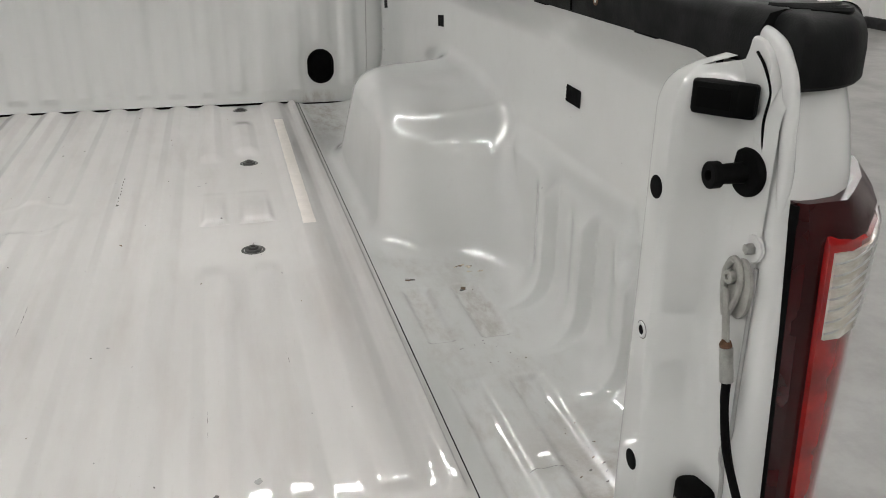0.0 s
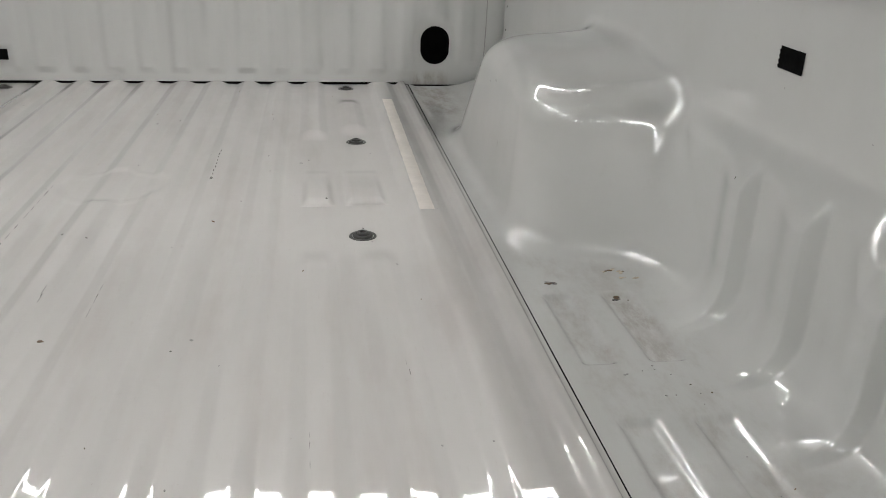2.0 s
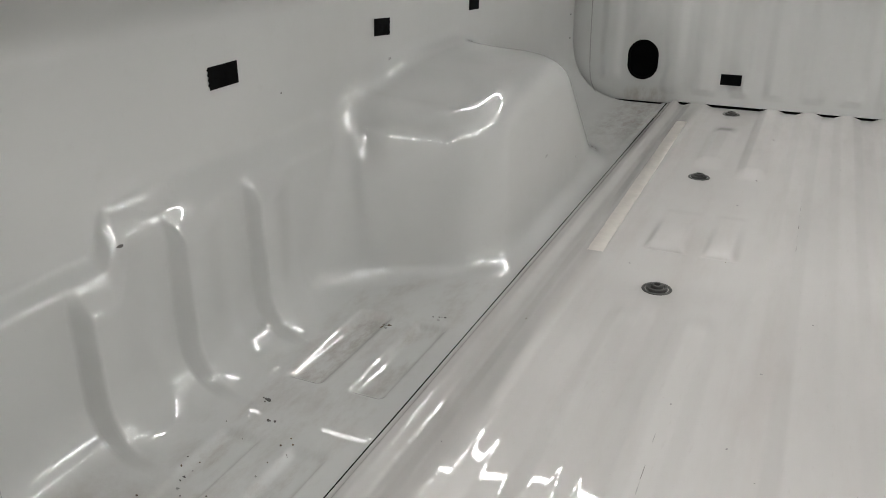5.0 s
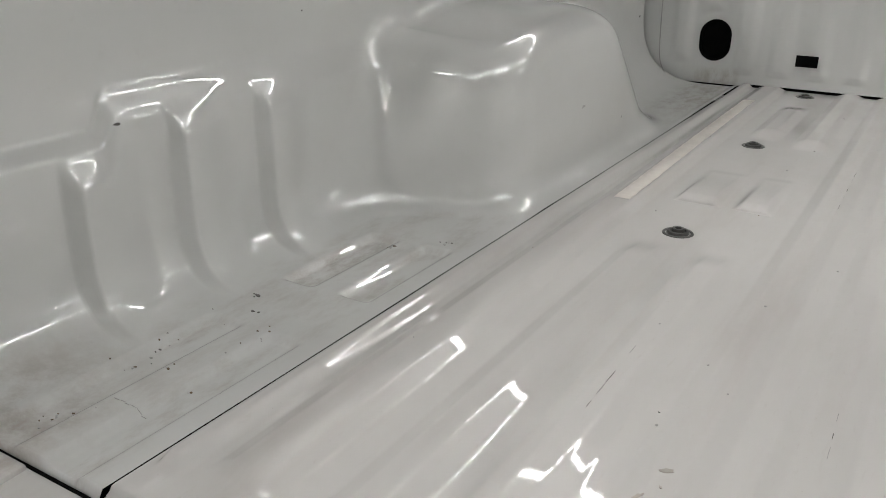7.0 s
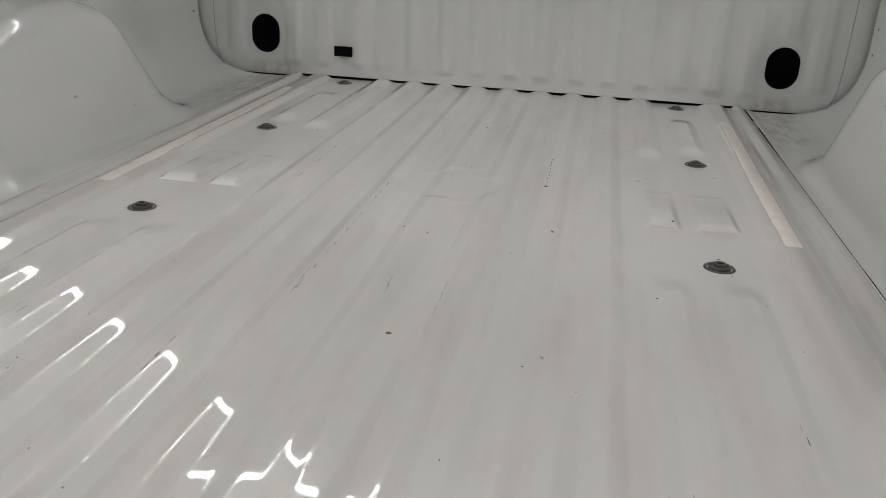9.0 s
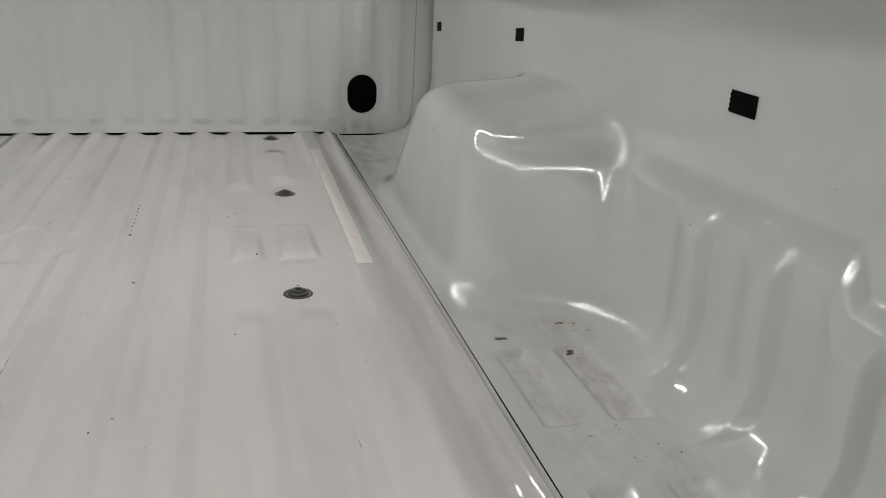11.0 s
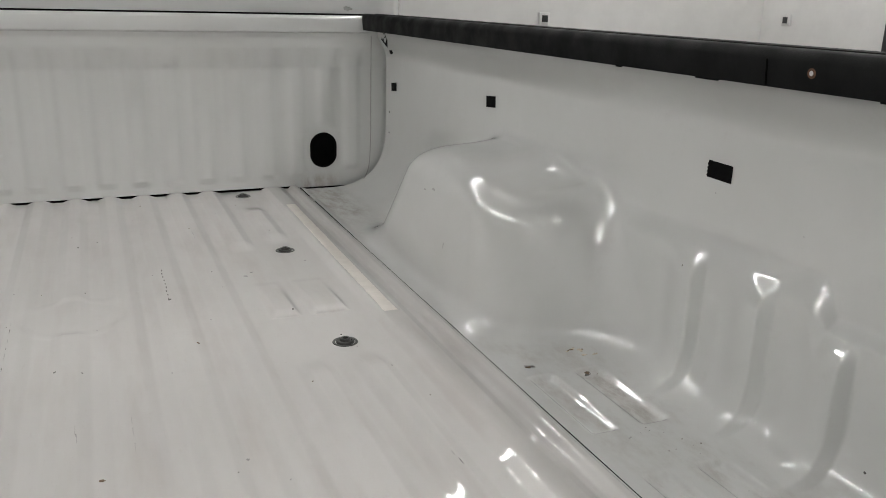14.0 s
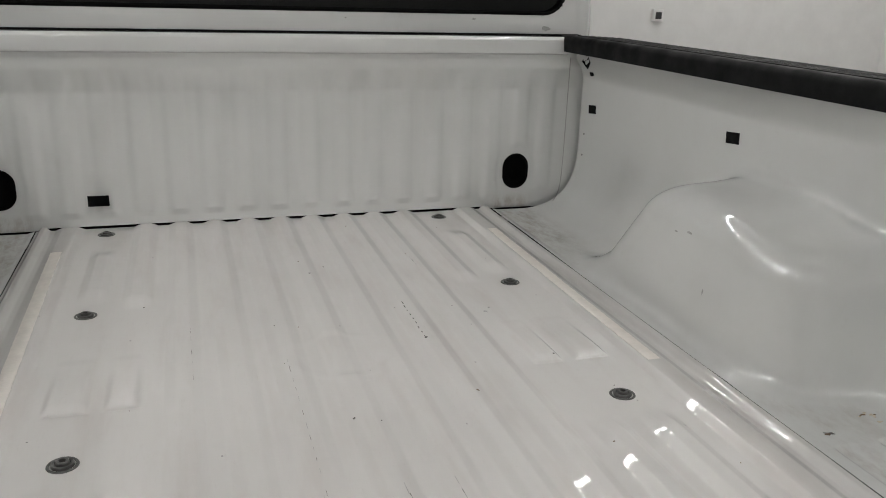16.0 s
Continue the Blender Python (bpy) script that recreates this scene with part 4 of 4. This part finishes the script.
def speckled(x, y, rx, ry, materials, parent, count, seed, size=1.0):
    """A loose patch of small crumbs and smears, denser in its middle."""
    rng = random.Random(seed)
    for k in range(count):
        px, py = x + rng.gauss(0, rx), y + rng.gauss(0, ry)
        r = size * rng.uniform(0.0004, 0.0014)
        flake(px, py, r * rng.uniform(1.0, 2.2), r, materials[k % len(materials)], parent, "stain", turn=rng.uniform(-0.6, 0.6), seed=seed + k, n=8)


for k, (x, y, rx, ry, count, ms) in enumerate(((0.780, 1.366, 0.008, 0.004, 9, (m_pale, m_dirt, m_pale)), (0.803, 1.344, 0.007, 0.003, 8, (m_pale, m_pale, m_scuff)), (0.760, 1.291, 0.006, 0.003, 8, (m_dirt, m_scuff)),
                                               (0.678, 1.334, 0.007, 0.003, 8, (m_dirt, m_scuff, m_smudge)), (0.72, 1.09, 0.02, 0.01, 6, (m_scuff, m_smudge)), (0.765, 1.04, 0.02, 0.02, 6, (m_dirt, m_smudge)), (0.775, 0.83, 0.012, 0.05, 14, (m_dirt, m_smudge, m_scuff)))):
    speckled(x, y, rx, ry, ms, bed_sides[1], count, 40 * k, 2.3 if k < 4 else 1.0)
for k, (x, y, rx, ry, count, ms) in enumerate(((-0.738, 1.275, 0.006, 0.008, 8, (m_smudge, m_dirt)), (-0.675, 1.320, 0.006, 0.004, 6, (m_scuff, m_smudge)), (-0.772, 1.062, 0.003, 0.002, 4, (m_scuff,)), (-0.745, 1.03, 0.005, 0.001, 4, (m_scuff,)),
                                               (-0.700, 1.00, 0.012, 0.02, 5, (m_dirt, m_smudge)), (-0.775, 0.91, 0.010, 0.05, 14, (m_scuff, m_smudge, m_dirt)), (-0.715, 0.90, 0.02, 0.03, 7, (m_dirt, m_smudge)), (-0.75, 0.785, 0.010, 0.015, 10, (m_dirt, m_smudge)), (-0.638, 1.487, 0.003, 0.003, 3, (m_scuff,)))):
    speckled(x, y, rx, ry, ms, bed_sides[-1], count, 900 + 40 * k, 2.0 if k < 4 else 1.0)
for s, x, y in ((1, 0.716, 0.806), (-1, -0.706, 0.832)):
    for k in range(6):
        flake(x + (k - 2.5) * 0.007, y + 0.0008 * math.sin(2.1 * k), 0.0040, 0.00022, m_smudge, bed_sides[s], "hairline_crack", seed=k)


def wall_flake(side, y, z, ry, rz, material, name, seed=0, n=9):
    """A thin fleck on the upright inner side."""
    rng = random.Random(seed)
    bm = bmesh.new()
    ring = []
    for k in range(n):
        a, r = 2 * math.pi * k / n, rng.uniform(0.5, 1.1)
        yy, zz = y + ry * r * math.cos(a), z + rz * r * math.sin(a)
        ring.append(bm.verts.new((side * (wall_x(yy, zz) - 0.0005), yy, zz)))
    mid = bm.verts.new((side * (wall_x(y, z) - 0.0008), y, z))
    for k in range(n):
        bm.faces.new((mid, ring[k], ring[(k + 1) % n]))
    part(name, bm, material, bed_sides[side])


for k, (side, y, z, ry, rz, m) in enumerate(((1, 0.885, 0.355, 0.004, 0.0012, m_scuff), (1, 1.215, 0.189, 0.0018, 0.0018, m_scuff), (1, 0.866, 0.040, 0.002, 0.002, m_scuff), (1, 1.683, 0.105, 0.003, 0.008, m_smudge),
                                            (1, 1.756, 0.200, 0.012, 0.003, m_smudge), (1, 1.80, 0.19, 0.006, 0.002, m_smudge), (1, 1.20, 0.30, 0.0015, 0.0015, m_smudge), (1, 1.03, 0.28, 0.002, 0.001, m_smudge),
                                            (-1, 1.60, 0.285, 0.007, 0.003, m_smudge), (-1, 1.75, 0.11, 0.010, 0.003, m_smudge), (-1, 1.93, 0.06, 0.0016, 0.003, m_scuff), (-1, 1.30, 0.29, 0.0018, 0.0015, m_scuff), (-1, 0.98, 0.203, 0.006, 0.0018, m_scuff))):
    wall_flake(side, y, z, ry, rz, m, "mark", k)

# worn places on the right rail cap, the cab and the floor
hole = Matrix.Translation((0.8145, 0.984, 0.489)) @ Matrix.Rotation(-math.pi / 2, 4, "Y")
part("rusty_screw_hole", lathe([(0.0062, 0.0), (0.0058, 0.0010), (0.0030, 0.0012)], hole, 16), m_rust, caps[1], "rust round a screw hole")
part("screw_hole", lathe([(0.0030, 0.0011), (0.0, 0.0010)], hole, 16), m_outer, caps[1], "bright metal in a screw hole")
part("seam", sweep([(0.8143, 1.052, 0.470), (0.8128, 1.053, 0.500)], 0.0012, 6), m_cavity, caps[1], "joint in the cap")
for y0, y1 in ((1.142, 1.184), (0.846, 0.892), (1.36, 1.372)):
    part("loose_clip", box((0.8165, y0, 0.4660), (0.822, y1, 0.470), 0.001), m_black, caps[1], "black clip under the cap")
for x, z, r in ((0.573, 0.550, 0.006), (0.80, 0.526, 0.016), (0.20, 0.548, 0.004)):
    bm = bmesh.new()
    rng = random.Random(int(1000 * x))
    bm.faces.new([bm.verts.new((x + r * rng.uniform(0.6, 1.2) * math.cos(a), 2.7742 if x < 0.79 else 2.7740, z + 0.5 * r * rng.uniform(0.6, 1.2) * math.sin(a))) for a in np.linspace(0, 2 * math.pi, 12, endpoint=False)])
    part("smudge", bm, m_smudge, cab, "grey smudge on the paint")
rng = random.Random(11)
for k in range(34):
    flake(-0.264 + rng.gauss(0, 0.010), 0.920 + rng.gauss(0, 0.018), rng.uniform(0.0008, 0.003), rng.uniform(0.002, 0.007), m_stain, bed_floor, "stain", turn=rng.uniform(0, 3), seed=k)
for k in range(46):
    flake(rng.uniform(-0.58, 0.58), rng.uniform(0.82, 2.6), rng.uniform(0.0006, 0.0016), rng.uniform(0.0006, 0.0022), (m_smudge, m_scuff, m_smudge, m_dirt)[k % 4], bed_floor, "speck", turn=rng.uniform(0, 3), seed=k, n=6)
